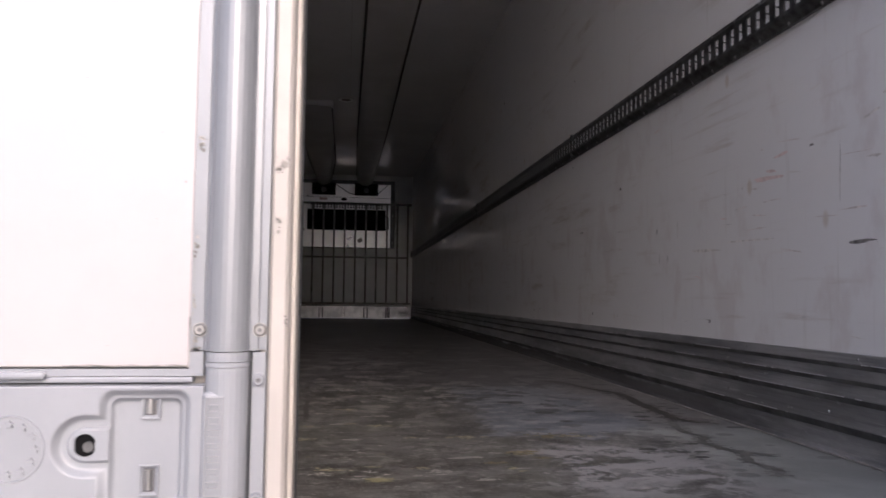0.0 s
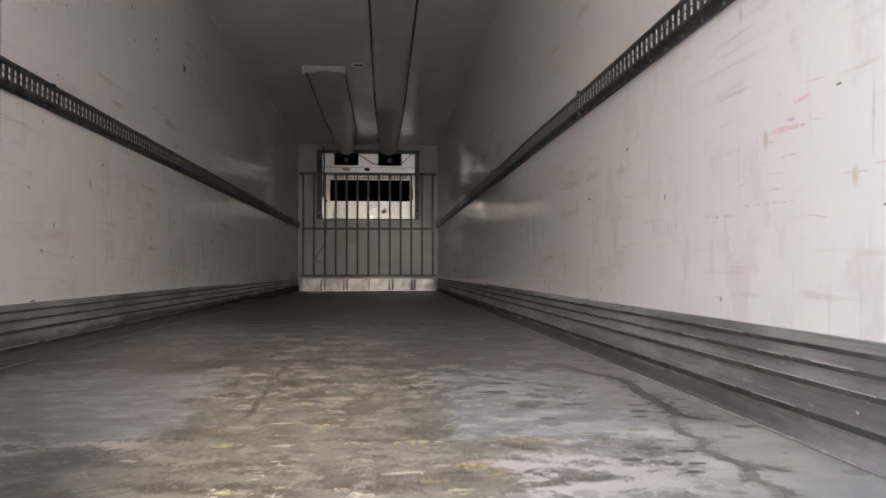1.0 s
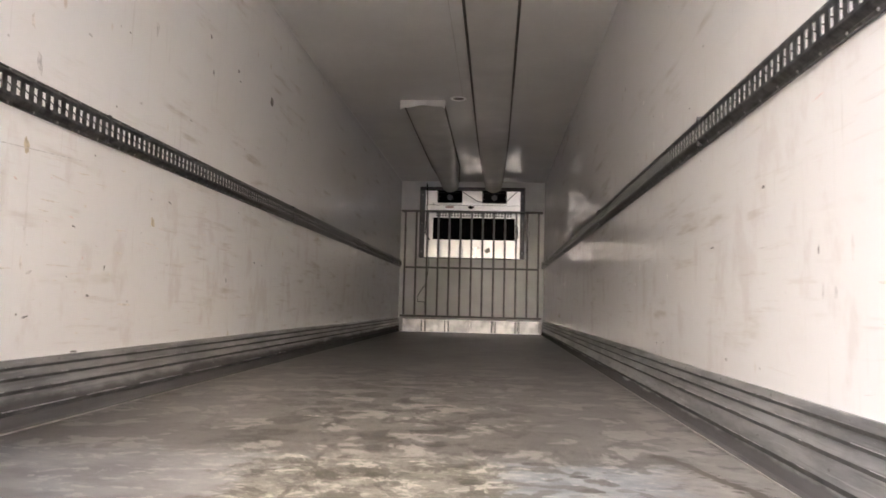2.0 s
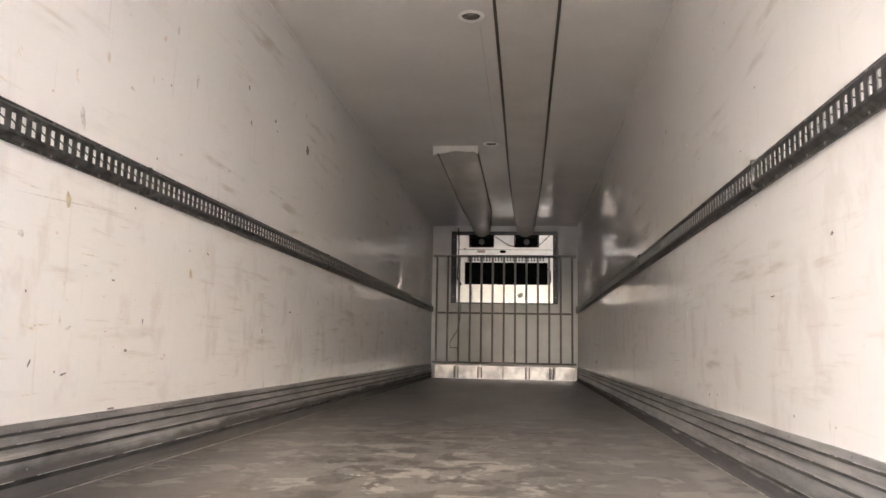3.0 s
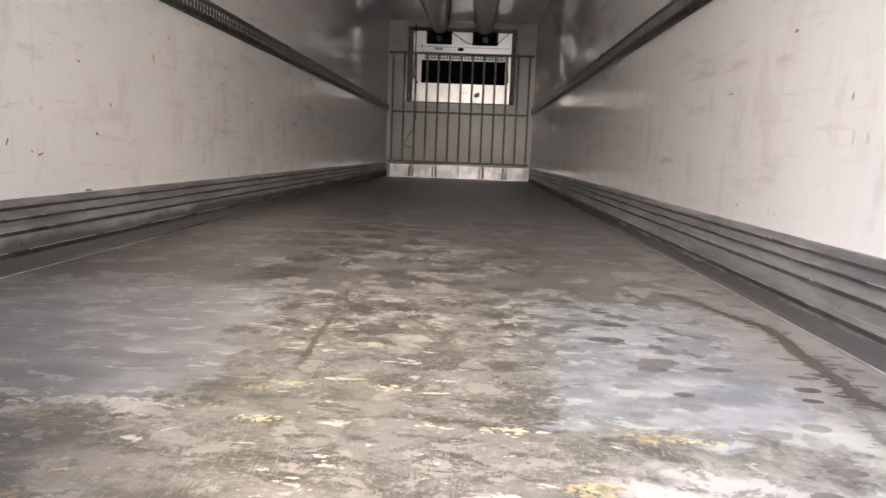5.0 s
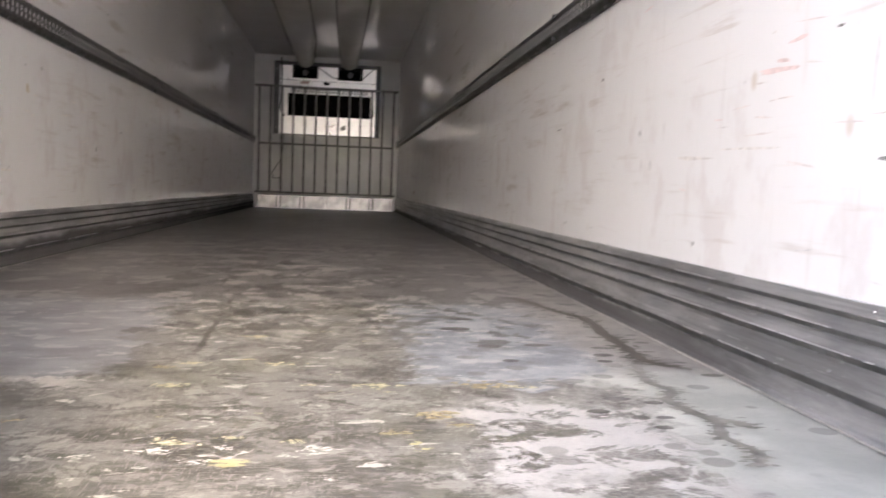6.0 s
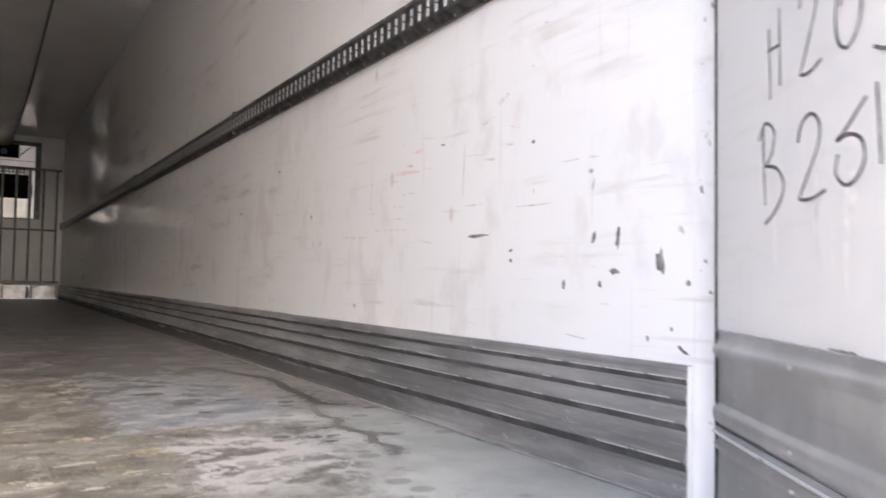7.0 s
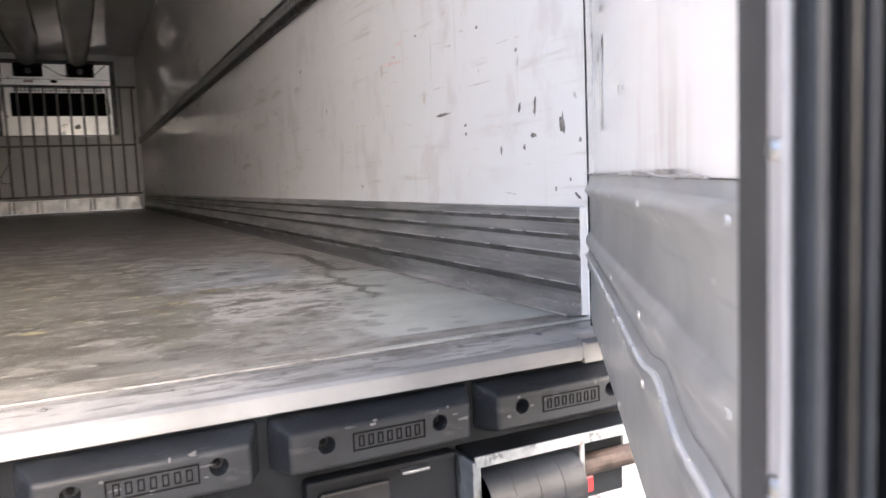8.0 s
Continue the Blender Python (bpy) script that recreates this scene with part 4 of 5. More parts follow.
def raised(bm, outer, inner, low, top):
    """A raised frame: flat face round a sunken window with sloping sides; rectangles are x0, x1, z0, z1."""
    def ring(r, y):
        return [bm.verts.new((r[0], y, r[2])), bm.verts.new((r[1], y, r[2])), bm.verts.new((r[1], y, r[3])), bm.verts.new((r[0], y, r[3]))]
    o0, o1 = ring(outer, low), ring(outer, top)
    grow = 0.75 * (low - top)
    i1 = ring((inner[0] - grow, inner[1] + grow, inner[2] - grow, inner[3] + grow), top)
    i0 = ring(inner, low - 0.0005)
    for a, b in ((o0, o1), (o1, i1), (i1, i0)):
        for k in range(4):
            bm.faces.new((a[k], a[(k + 1) % 4], b[(k + 1) % 4], b[k]))
    bmesh.ops.recalc_face_normals(bm, faces=bm.faces)
    return bm


FY = DY - 0.014
BX, BZ, BR = -0.2265, 0.223, 0.0325   # keyed hole and the channel round it
XL, XR, ZL, ZR = -0.213, -0.121, 0.150, 0.2806   # latch recess


def corner(cx, cz, r, a0, n=5):
    return [(cx + r * math.cos(radians(a0 + 90 * k / n)), cz + r * math.sin(radians(a0 + 90 * k / n))) for k in range(n + 1)]


def recess(o):
    """Outline of latch recess and round channel, set inwards by o; starts at the channel's lower mouth and runs round."""
    r = max(0.004, 0.014 - o * 0.5)
    a, b, c, d, q = XL + o, XR - o, ZL + o, ZR - o, BR - o
    rect = [(a, BZ - q)] + corner(a + r, c + r, r, 180) + corner(b - r, c + r, r, 270) + corner(b - r, d - r, r, 0) + corner(a + r, d - r, r, 90) + [(a, BZ + q)]
    arc = [(BX, BZ + q)] + [(BX + q * math.cos(radians(90 + 180 * k / 16)), BZ + q * math.sin(radians(90 + 180 * k / 16))) for k in range(1, 16)] + [(BX, BZ - q)]
    return rect, arc


def ring_at(bm, pts, y):
    return [bm.verts.new((x, y, z)) for x, z in pts]


bm = bmesh.new()
outer = ring_at(bm, [(-0.60, 0.016), (-0.1095, 0.016), (-0.1095, 0.2825), (-0.60, 0.2825)], FY)
prev = ring_at(bm, sum(recess(-0.0012), []), FY)
n = len(prev)
edges = [bm.edges.new((l[k], l[(k + 1) % len(l)])) for l in (outer, prev) for k in range(len(l))]
bmesh.ops.triangle_fill(bm, edges=edges, use_beauty=True, normal=(0, -1, 0))
curved = []
for o, y in ((0.0, FY), (0.0010, FY + 0.0004), (0.0022, FY + 0.0016), (0.0040, FY + 0.0045), (0.0058, FY + 0.0070), (0.0072, FY + 0.0081), (0.0088, FY + 0.0085), (0.0100, FY + 0.0085)):
    ring = ring_at(bm, sum(recess(o), []), y)
    curved += [bm.faces.new((prev[k], prev[(k + 1) % n], ring[(k + 1) % n], ring[k])) for k in range(n)]
    prev = ring
m = len(recess(0)[0])
bm.faces.new([prev[m - 1]] + prev[m:] + [prev[0]])   # floor of the channel
prev = prev[:m]
for o, y in ((0.0112, FY + 0.0115), (0.0125, FY + 0.0142), (0.0145, FY + 0.0152), (0.0160, FY + 0.0153)):
    ring = ring_at(bm, recess(o)[0], y)
    curved += [bm.faces.new((prev[k], prev[(k + 1) % m], ring[(k + 1) % m], ring[k])) for k in range(m)]
    prev = ring
bm.faces.new(prev)
lip = outer
for e, y in ((0.0010, FY + 0.0004), (0.0015, FY + 0.0020), (0.0015, DY + 0.002)):
    ring = ring_at(bm, [(-0.60 - e, 0.016 - e), (-0.1095 + e, 0.016 - e), (-0.1095 + e, 0.2825 + e), (-0.60 - e, 0.2825 + e)], y)
    for k in range(4):
        bm.faces.new((lip[k], lip[(k + 1) % 4], ring[(k + 1) % 4], ring[k]))
    lip = ring
bmesh.ops.recalc_face_normals(bm, faces=bm.faces)
for f in curved:
    f.smooth = True
face = part("face", bm, CAST, plate)
# boss round the keyed hole, drawn out towards the recess
bm = bmesh.new()


def pad(r):
    return [(XL + 0.0098, BZ + r)] + [(BX + r * math.cos(radians(90 + 180 * k / 16)), BZ + r * math.sin(radians(90 + 180 * k / 16))) for k in range(17)] + [(XL + 0.0098, BZ - r)]


prev = ring_at(bm, pad(0.0150), FY + 0.0052)
hole_pts = [(BX + 0.0118 * max(-0.86, min(0.86, math.cos(2 * math.pi * k / 28))), BZ + 0.0118 * math.sin(2 * math.pi * k / 28)) for k in range(28)]
hole = ring_at(bm, hole_pts, FY + 0.0052)
edges = [bm.edges.new((l[k], l[(k + 1) % len(l)])) for l in (prev, hole) for k in range(len(l))]
bmesh.ops.triangle_fill(bm, edges=edges, use_beauty=True, normal=(0, -1, 0))
for r, y in ((0.0162, FY + 0.0056), (0.0176, FY + 0.0070), (0.0188, FY + 0.0087)):
    ring = ring_at(bm, pad(r), y)
    for k in range(len(ring)):
        bm.faces.new((prev[k], prev[(k + 1) % len(ring)], ring[(k + 1) % len(ring)], ring[k])).smooth = k < len(ring) - 1
    prev = ring
deep = ring_at(bm, hole_pts, FY + 0.0080)
for k in range(28):
    bm.faces.new((hole[k], hole[(k + 1) % 28], deep[(k + 1) % 28], deep[k]))
bmesh.ops.recalc_face_normals(bm, faces=bm.faces)
part("boss", bm, CAST, plate, "boss with a keyed hole")
part("keyhole", rod(bmesh.new(), (BX, FY + 0.0084, BZ), (BX, FY + 0.0079, BZ), 0.0120, 24), BLACK, plate, "dark keyed hole")
part("key_pin", rod(bmesh.new(), (BX + 0.003, FY + 0.0079, BZ - 0.002), (BX + 0.003, FY + 0.0064, BZ - 0.002), 0.0060, 16, 0.0050), RAIL, plate)
# lower tube with collar
for z0, z1, r in ((0.016, 0.303, 0.0225), (0.3035, 0.3085, 0.0235), (0.3090, 0.3190, 0.0225)):
    bm = bmesh.new()
    prof = [(-0.110, DY + 0.010)] + [(-0.0865 + r * math.cos(math.pi * (1 - i / 12)), DY - 0.004 - r * 0.9 * math.sin(math.pi * (1 - i / 12))) for i in range(13)] + [(-0.0625, DY + 0.010)]
    extrude(bm, prof, "z", z0, z1)
    part("tube_sleeve", bm, CAST, door_l)
# latch studs in the recess
for z in (0.2655, 0.186):
    bm = raised(bmesh.new(), (-0.1740, -0.1540, z - 0.0175, z + 0.0150), (-0.1695, -0.1585, z - 0.0130, z + 0.0105), DY + 0.0015, DY - 0.0025)
    st = part("latch_frame", bm, CAST, plate)
    bv = st.modifiers.new("round", "BEVEL")
    bv.width, bv.segments, bv.limit_method = 0.0035, 4, "ANGLE"
    part("latch_gap", block(-0.1700, -0.1580, DY + 0.0008, DY + 0.0016, z - 0.0135, z + 0.0110), FRAME_GREY, plate)
    bm = rod(bmesh.new(), (-0.1652, DY + 0.0015, z - 0.0115), (-0.1652, DY + 0.0015, z + 0.0095), 0.0046, 12)
    part("latch_stud", bm, STEEL, plate)
# round emblem: plain ring with small studs
bm = bmesh.new()
EX = -0.297
for i in range(36):
    p, q = 2 * math.pi * i / 36, 2 * math.pi * (i + 1) / 36
    rod(bm, (EX + 0.033 * math.cos(p), FY, 0.221 + 0.033 * math.sin(p)), (EX + 0.033 * math.cos(q), FY, 0.221 + 0.033 * math.sin(q)), 0.0012, 6)
emb = part("emblem", bm, CAST, plate, "raised round emblem")
for i in range(12):
    p = 2 * math.pi * i / 12
    bm = bmesh.new()
    c = (EX + 0.025 * math.cos(p), 0.221 + 0.025 * math.sin(p))
    pts = [(c[0] + (0.0046 if j % 2 == 0 else 0.0019) * math.sin(2 * math.pi * j / 10), c[1] + (0.0046 if j % 2 == 0 else 0.0019) * math.cos(2 * math.pi * j / 10)) for j in range(10)]
    extrude(bm, pts, "y", FY - 0.0022, FY + 0.0005)
    part("stud", bm, CAST, emb)
part("wedge_gap", block(-0.108, -0.066, DY - 0.0245, DY - 0.002, 0.150, 0.1685, bevel=0.002), BLACK, door_l, "dark gap below the tube")


def badge(parent, cx, cz, w, h, y, material, upright=False, n=7, d=0.0014):
    """A brand plate drawn as a plain raised outline with bars in it."""
    t = min(w, h) * 0.085
    bm = bmesh.new()
    for b in ((cx - w / 2, cx + w / 2, cz - h / 2, cz - h / 2 + t), (cx - w / 2, cx + w / 2, cz + h / 2 - t, cz + h / 2),
              (cx - w / 2, cx - w / 2 + t, cz - h / 2 + t, cz + h / 2 - t), (cx + w / 2 - t, cx + w / 2, cz - h / 2 + t, cz + h / 2 - t)):
        box(bm, b[0], b[1], y - d, y + 0.0005, b[2], b[3])
    plate_ = part("badge_outline", bm, material, parent)
    span, across = (h, w) if upright else (w, h)
    for i in range(n):
        c = (-0.5 + (i + 0.5) / n) * span * 0.9
        bm = bmesh.new()
        a, b = span * 0.9 / n * 0.30, across * 0.30
        q = t * 0.9
        for u0, u1, v0, v1 in ((-a, -a + q, -b, b), (a - q, a, -b, b), (-a + q, a - q, b - q, b), (-a + q, a - q, -b, -b + q)):
            if upright:
                box(bm, cx + v0, cx + v1, y - d, y + 0.0005, cz - c - u1, cz - c - u0)
            else:
                box(bm, cx + c + u0, cx + c + u1, y - d, y + 0.0005, cz + v0, cz + v1)
        part("badge_bar", bm, material, plate_)


part("badge_pad", block(-0.1090, -0.0790, DY - 0.0235, DY - 0.006, 0.1640, 0.2790, bevel=0.006, seg=3), CAST, door_l)
badge(door_l, -0.0960, 0.2225, 0.0185, 0.102, DY - 0.0236, CAST, True, d=0.0026)
rng = random.Random(11)
for cx, cz, a, b, k in ((-0.0335, 0.522, 0.007, 0.009, 9), (-0.120, 0.542, 0.0025, 0.009, 6), (-0.037, 0.455, 0.002, 0.008, 4), (-0.1225, 0.43, 0.002, 0.012, 4), (-0.1215, 0.332, 0.0015, 0.012, 5), (-0.1235, 0.365, 0.0012, 0.014, 4),
                         (-0.120, 0.3215, 0.0045, 0.0012, 5), (-0.0515, 0.3200, 0.0030, 0.0010, 4), (-0.027, 0.352, 0.0015, 0.006, 3)):
    bm = bmesh.new()
    for i in range(k * 3):
        px, pz = cx + rng.uniform(-a, a), cz + rng.uniform(-b, b)
        blot(bm, (px, DY - 0.0045, pz), (1, 0, 0), (0, 0, 1), rng.uniform(0.0006, 0.0018), rng.uniform(0.0006, 0.0022), rng, 6, 0.5)
    part("chipped_paint", bm, SCUFF, door_l)
for i in range(30):
    bm = blot(bmesh.new(), (rng.uniform(-0.40, -0.13), DY - 0.0006, rng.uniform(0.31, 0.95)), (1, 0, 0), (0, 0, 1), 0.0009, 0.0008, rng, 6, 0.5)
    if i < 9:
        part("chip", bm, SCUFF, door_l)
    else:
        bm.free()
# dirt along the edges of the white panel
bm = ribbon(bmesh.new(), [(-0.1275 - 0.0004 * (i % 2), DY - 0.0006, 0.300 + i * 0.007) for i in range(9)], 0.0016)
part("dark_line", bm, SCUFF, door_l)
bm = ribbon(bmesh.new(), [(-0.255 + i * 0.014, DY - 0.0006, 0.3032 + 0.0006 * (i % 3)) for i in range(10)], 0.0014)
part("dark_line", bm, SCUFF, door_l)
tagged(door_l, "closed white insulated door leaf with grey lock profile and cast corner plate", "door", kind="structure")

# ---------------------------------------------------------------- open right door leaf; its own x runs along the leaf, the inside faces -y
door_r = empty("door_2", pose(1.022, -0.349, 0, 0, 0, math.degrees(math.atan2(-0.8314, -0.5557))))
S0, S1, DB = -0.296, 0.920, 0.003   # hinge side, seal, underside
part("core", block(S0 + 0.01, 0.992, 0.0085, 0.088, DB, H - 0.02), CREAM, door_r)
part("hinge_seal", block(S0 - 0.006, S0 - 0.0005, -0.002, 0.09, DB, H - 0.02), RUBBER, door_r, "black rubber seal on the hinge side")
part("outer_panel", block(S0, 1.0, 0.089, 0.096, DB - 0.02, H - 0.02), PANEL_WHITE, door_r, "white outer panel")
part("inner_panel", block(S0, S1, 0.0, 0.007, 0.320, H - 0.02), DOOR_IN, door_r, "white inner lining with marker notes and smears")
# pressed kick plate: ridges run along the leaf, the lower edge of the seam is buckled
rows = [(0.003, 0.319), (0.001, 0.318), (0.001, 0.309), (-0.002, 0.304), (-0.006, 0.300), (-0.008, 0.297), (-0.008, 0.291), (-0.006, 0.287), (-0.001, 0.281), (0.001, 0.277), (0.001, 0.250), (0.001, 0.216),
        (-0.001, 0.212), (-0.006, 0.206), (-0.008, 0.201), (-0.008, 0.192), (-0.006, 0.187), (-0.001, 0.181), (0.001, 0.176), (0.001, 0.166), (-0.005, 0.160), (-0.0065, 0.1565), (-0.005, 0.153), (0.001, 0.149),
        (0.001, 0.146), (-0.004, 0.142), (-0.006, 0.137), (-0.005, 0.132), (0.001, 0.125), (0.001, 0.110), (0.0, 0.040), (0.0, 0.020), (0.003, DB)]


def buckle(s, z):
    """How far the pressed ridges wander along the leaf."""
    up = 0.012 * math.exp(-((s - 0.70) / 0.055) ** 2) - 0.005 * math.exp(-((s - 0.80) / 0.05) ** 2) - 0.005 * max(0.0, 0.2 - s)
    if z < 0.175:
        return up * (1.0 if z > 0.12 else 0.3)
    if z < 0.23:
        return 0.012 * min(1, max(-1, (s - 0.45) / 0.5)) + 0.3 * up
    return 0.006 * min(1, max(-1, (s - 0.3) / 0.6)) if 0.24 < z < 0.3085 else 0.0


bm = bmesh.new()
grid = []
n = 110
for i in range(n + 1):
    s = S0 + (S1 - S0) * i / n
    fade = min(1.0, (S1 - 0.012 - s) / 0.03) if s > S1 - 0.042 else 1.0   # ridges die out before the edge
    grid.append([bm.verts.new((s, (d if d > 0 else d * max(0.0, fade)) + 0.0006 * math.sin(s * 5 + z * 12) * (0.02 < z < 0.31), z + buckle(s, z))) for d, z in rows])
for a, b in zip(grid, grid[1:]):
    for k in range(len(rows) - 1):
        bm.faces.new((a[k], a[k + 1], b[k + 1], b[k]))
bmesh.ops.recalc_face_normals(bm, faces=bm.faces)
kp = part("door_kick_plate", bm, DOOR_KICK, door_r, "pressed aluminium kick plate with buckled ridges", smooth=True)
bm = bmesh.new()
pts = [(s, -0.0065, 0.1565 + buckle(s, 0.1565)) for s in (S0 + (S1 - S0) * i / 90 for i in range(91))]
rings = [[bm.verts.new((p[0], p[1] - 0.0012 + 0.0026 * math.cos(k * math.pi / 5), p[2] + 0.0026 * math.sin(k * math.pi / 5))) for k in range(10)] for p in pts]
for a, b in zip(rings, rings[1:]):
    for k in range(10):
        bm.faces.new((a[k], a[(k + 1) % 10], b[(k + 1) % 10], b[k]))
bmesh.ops.recalc_face_normals(bm, faces=bm.faces)
part("bead", bm, BEAD, kp, "bright raised bead", smooth=True)
bm = ribbon(bmesh.new(), [(p[0], -0.0002, p[2] + 0.0085) for p in pts], 0.0025)
part("dark_line", bm, SCUFF, kp)
rv = None
for s in (-0.26, 0.0, 0.322, 0.61, 0.90):
    for z, d in ((0.294, -0.008), (0.195, -0.008), (0.137, -0.006), (0.028, 0.0)):
        bm = bmesh.new()
        if rv is None:
            rod(bm, (0, 0, 0), (0, -0.0018, 0), 0.0046, 12, 0.0030)
            rv = part("rivet", bm, DOOR_KICK, kp)
            o = rv
        else:
            bm.free()
            o = new("rivet", rv.data)
            o.parent = kp
        o.location = (s, d if s < 0.88 else 0.0, z + (buckle(s, z) if z > 0.1 else 0))
# ragged sealant along the top of the kick plate
bm = bmesh.new()
pts = [(S0 + 0.01 + i * 0.02, -0.0048, 0.3205 + random.uniform(-0.0008, 0.0012)) for i in range(int((S1 - S0 - 0.02) / 0.02))]
tube(bm, pts, 0.0013, 5)
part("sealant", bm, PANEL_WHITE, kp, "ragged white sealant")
for a, b in ((0.10, 0.16), (0.33, 0.42), (0.55, 0.62), (0.70, 0.80)):
    bm = ribbon(bmesh.new(), [(a + (b - a) * i / 6, -0.0062, 0.323 + 0.0008 * (i % 2)) for i in range(7)], 0.0035)
    part("dark_line", bm, SCUFF, kp)
# seals on the free edge
part("inner_seal", block(S1 + 0.001, S1 + 0.048, -0.0015, 0.007, DB, H - 0.02, bevel=0.002), FLAT_SEAL, door_r, "flat grey rubber seal")
strip = part("seal_strip", block(0.970, 0.990, -0.002, 0.001, DB, H - 0.02, bevel=0.001), STRIP, door_r, "pale aluminium strip that holds the seal")
for z in (0.06, 0.203, 0.331, 0.46, 0.60, 0.75):
    bm = rod(bmesh.new(), (0.980, -0.002, z), (0.980, -0.0045, z), 0.005, 12, 0.0035)
    part("screw", bm, STEEL, strip)
part("edge_seal", block(0.9925, 0.9965, 0.0, 0.0885, DB, H - 0.02, bevel=0.001), RUBBER_GREY, door_r, "dark rubber edge")
for i, (y, r, d) in enumerate(((0.0055, 0.0045, 0.006), (0.0150, 0.0030, 0.010), (0.0225, 0.0035, 0.006), (0.0310, 0.0040, 0.012), (0.0430, 0.0050, 0.007), (0.0570, 0.0060, 0.012), (0.0730, 0.0070, 0.008))):
    bm = bmesh.new()
    prof = [(0.997, y - r), (0.997 + d * 0.7, y - r * 0.8), (0.997 + d, y - r * 0.2), (0.997 + d * 0.9, y + r * 0.5), (0.997, y + r * 0.7)]
    extrude(bm, prof, "z", DB, H - 0.02)
    part("seal_lip", bm, RUBBER_GREY if i % 2 == 0 else RUBBER, door_r, "black rubber lip")

# marker notes: strokes in a unit box for each sign
SIGNS = {
    "H": [[(0.15, 0.0), (0.05, 0.9)], [(0.8, 0.1), (0.75, 1.05)], [(0.0, 0.62), (0.78, 0.60)]],
    "B": [[(0.30, 0.15), (0.25, 0.55), (0.22, 0.95)], [(0.05, 0.85), (0.30, 1.0), (0.62, 0.88), (0.55, 0.66), (0.32, 0.55)], [(0.32, 0.55), (0.75, 0.48), (0.95, 0.28), (0.70, 0.08), (0.30, -0.05)]],
    "2": [[(0.05, 0.72), (0.15, 0.93), (0.45, 1.0), (0.68, 0.85), (0.66, 0.62), (0.42, 0.36), (0.12, 0.08), (0.10, 0.02), (0.45, 0.0), (0.85, 0.06)]],
    "6": [[(0.62, 1.0), (0.30, 0.78), (0.08, 0.42), (0.12, 0.12), (0.42, 0.0), (0.75, 0.15), (0.78, 0.42), (0.52, 0.56), (0.18, 0.40)]],
    "5": [[(0.95, 1.0), (0.35, 0.92), (0.22, 0.60), (0.60, 0.62), (0.92, 0.42), (0.85, 0.14), (0.50, 0.0), (0.12, 0.06)]],
    "6 open": [[(0.98, 1.0), (0.80, 0.90), (0.40, 0.68), (0.18, 0.60), (0.55, 0.62), (0.85, 0.50), (0.92, 0.25), (0.70, 0.04), (0.40, 0.0), (0.15, 0.18), (0.22, 0.42)]],
    "1": [[(0.35, 1.0), (0.45, 0.5), (0.52, 0.0)]],
}


def smooth_line(pts, k=5):
    out = []
    for i in range(len(pts) - 1):
        p0, p1, p2, p3 = (Vector((*pts[max(0, min(len(pts) - 1, j))], 0)) for j in (i - 1, i, i + 1, i + 2))
        for m in range(k):
            t = m / k
            out.append(0.5 * (2 * p1 + (p2 - p0) * t + (2 * p0 - 5 * p1 + 4 * p2 - p3) * t * t + (3 * p1 - p0 - 3 * p2 + p3) * t ** 3))
    out.append(Vector((*pts[-1], 0)))
    return out


for sign, s0, s1, z0, z1 in (("H", -0.080, -0.030, 0.662, 0.775), ("2", 0.015, 0.085, 0.668, 0.790), ("6", 0.105, 0.180, 0.670, 0.800), ("5", 0.180, 0.255, 0.645, 0.800),
                             ("B", -0.120, -0.025, 0.498, 0.633), ("2", 0.008, 0.098, 0.512, 0.616), ("6 open", 0.096, 0.176, 0.518, 0.606), ("1", 0.180, 0.220, 0.530, 0.616)):
    bm = bmesh.new()
    for i, stroke in enumerate(SIGNS[sign]):
        line = smooth_line(stroke)
        ribbon(bm, [(s0 + p.x * (s1 - s0), -0.0012 - i * 0.0003, z0 - 0.011 + p.y * (z1 - z0)) for p in line], 0.0048)
    part("marker_sign", bm, INK, door_r, "grey marker sign " + sign[0])
for s, z, a, b in ((0.06, 0.47, 0.004, 0.05), (0.13, 0.455, 0.006, 0.07), (0.10, 0.44, 0.003, 0.03), (0.145, 0.50, 0.012, 0.03), (-0.06, 0.45, 0.004, 0.03), (0.38, 0.418, 0.012, 0.006), (0.425, 0.415, 0.010, 0.003)):
    part("ink_smear", blot(bmesh.new(), (s, -0.0006, z), (1, 0, 0), (0, 0, 1), a, b, rng, 12, 0.4), GREY_SMEAR, door_r)
tagged(door_r, "half-open white insulated door leaf with aluminium kick plate and black seals", "door", kind="structure")

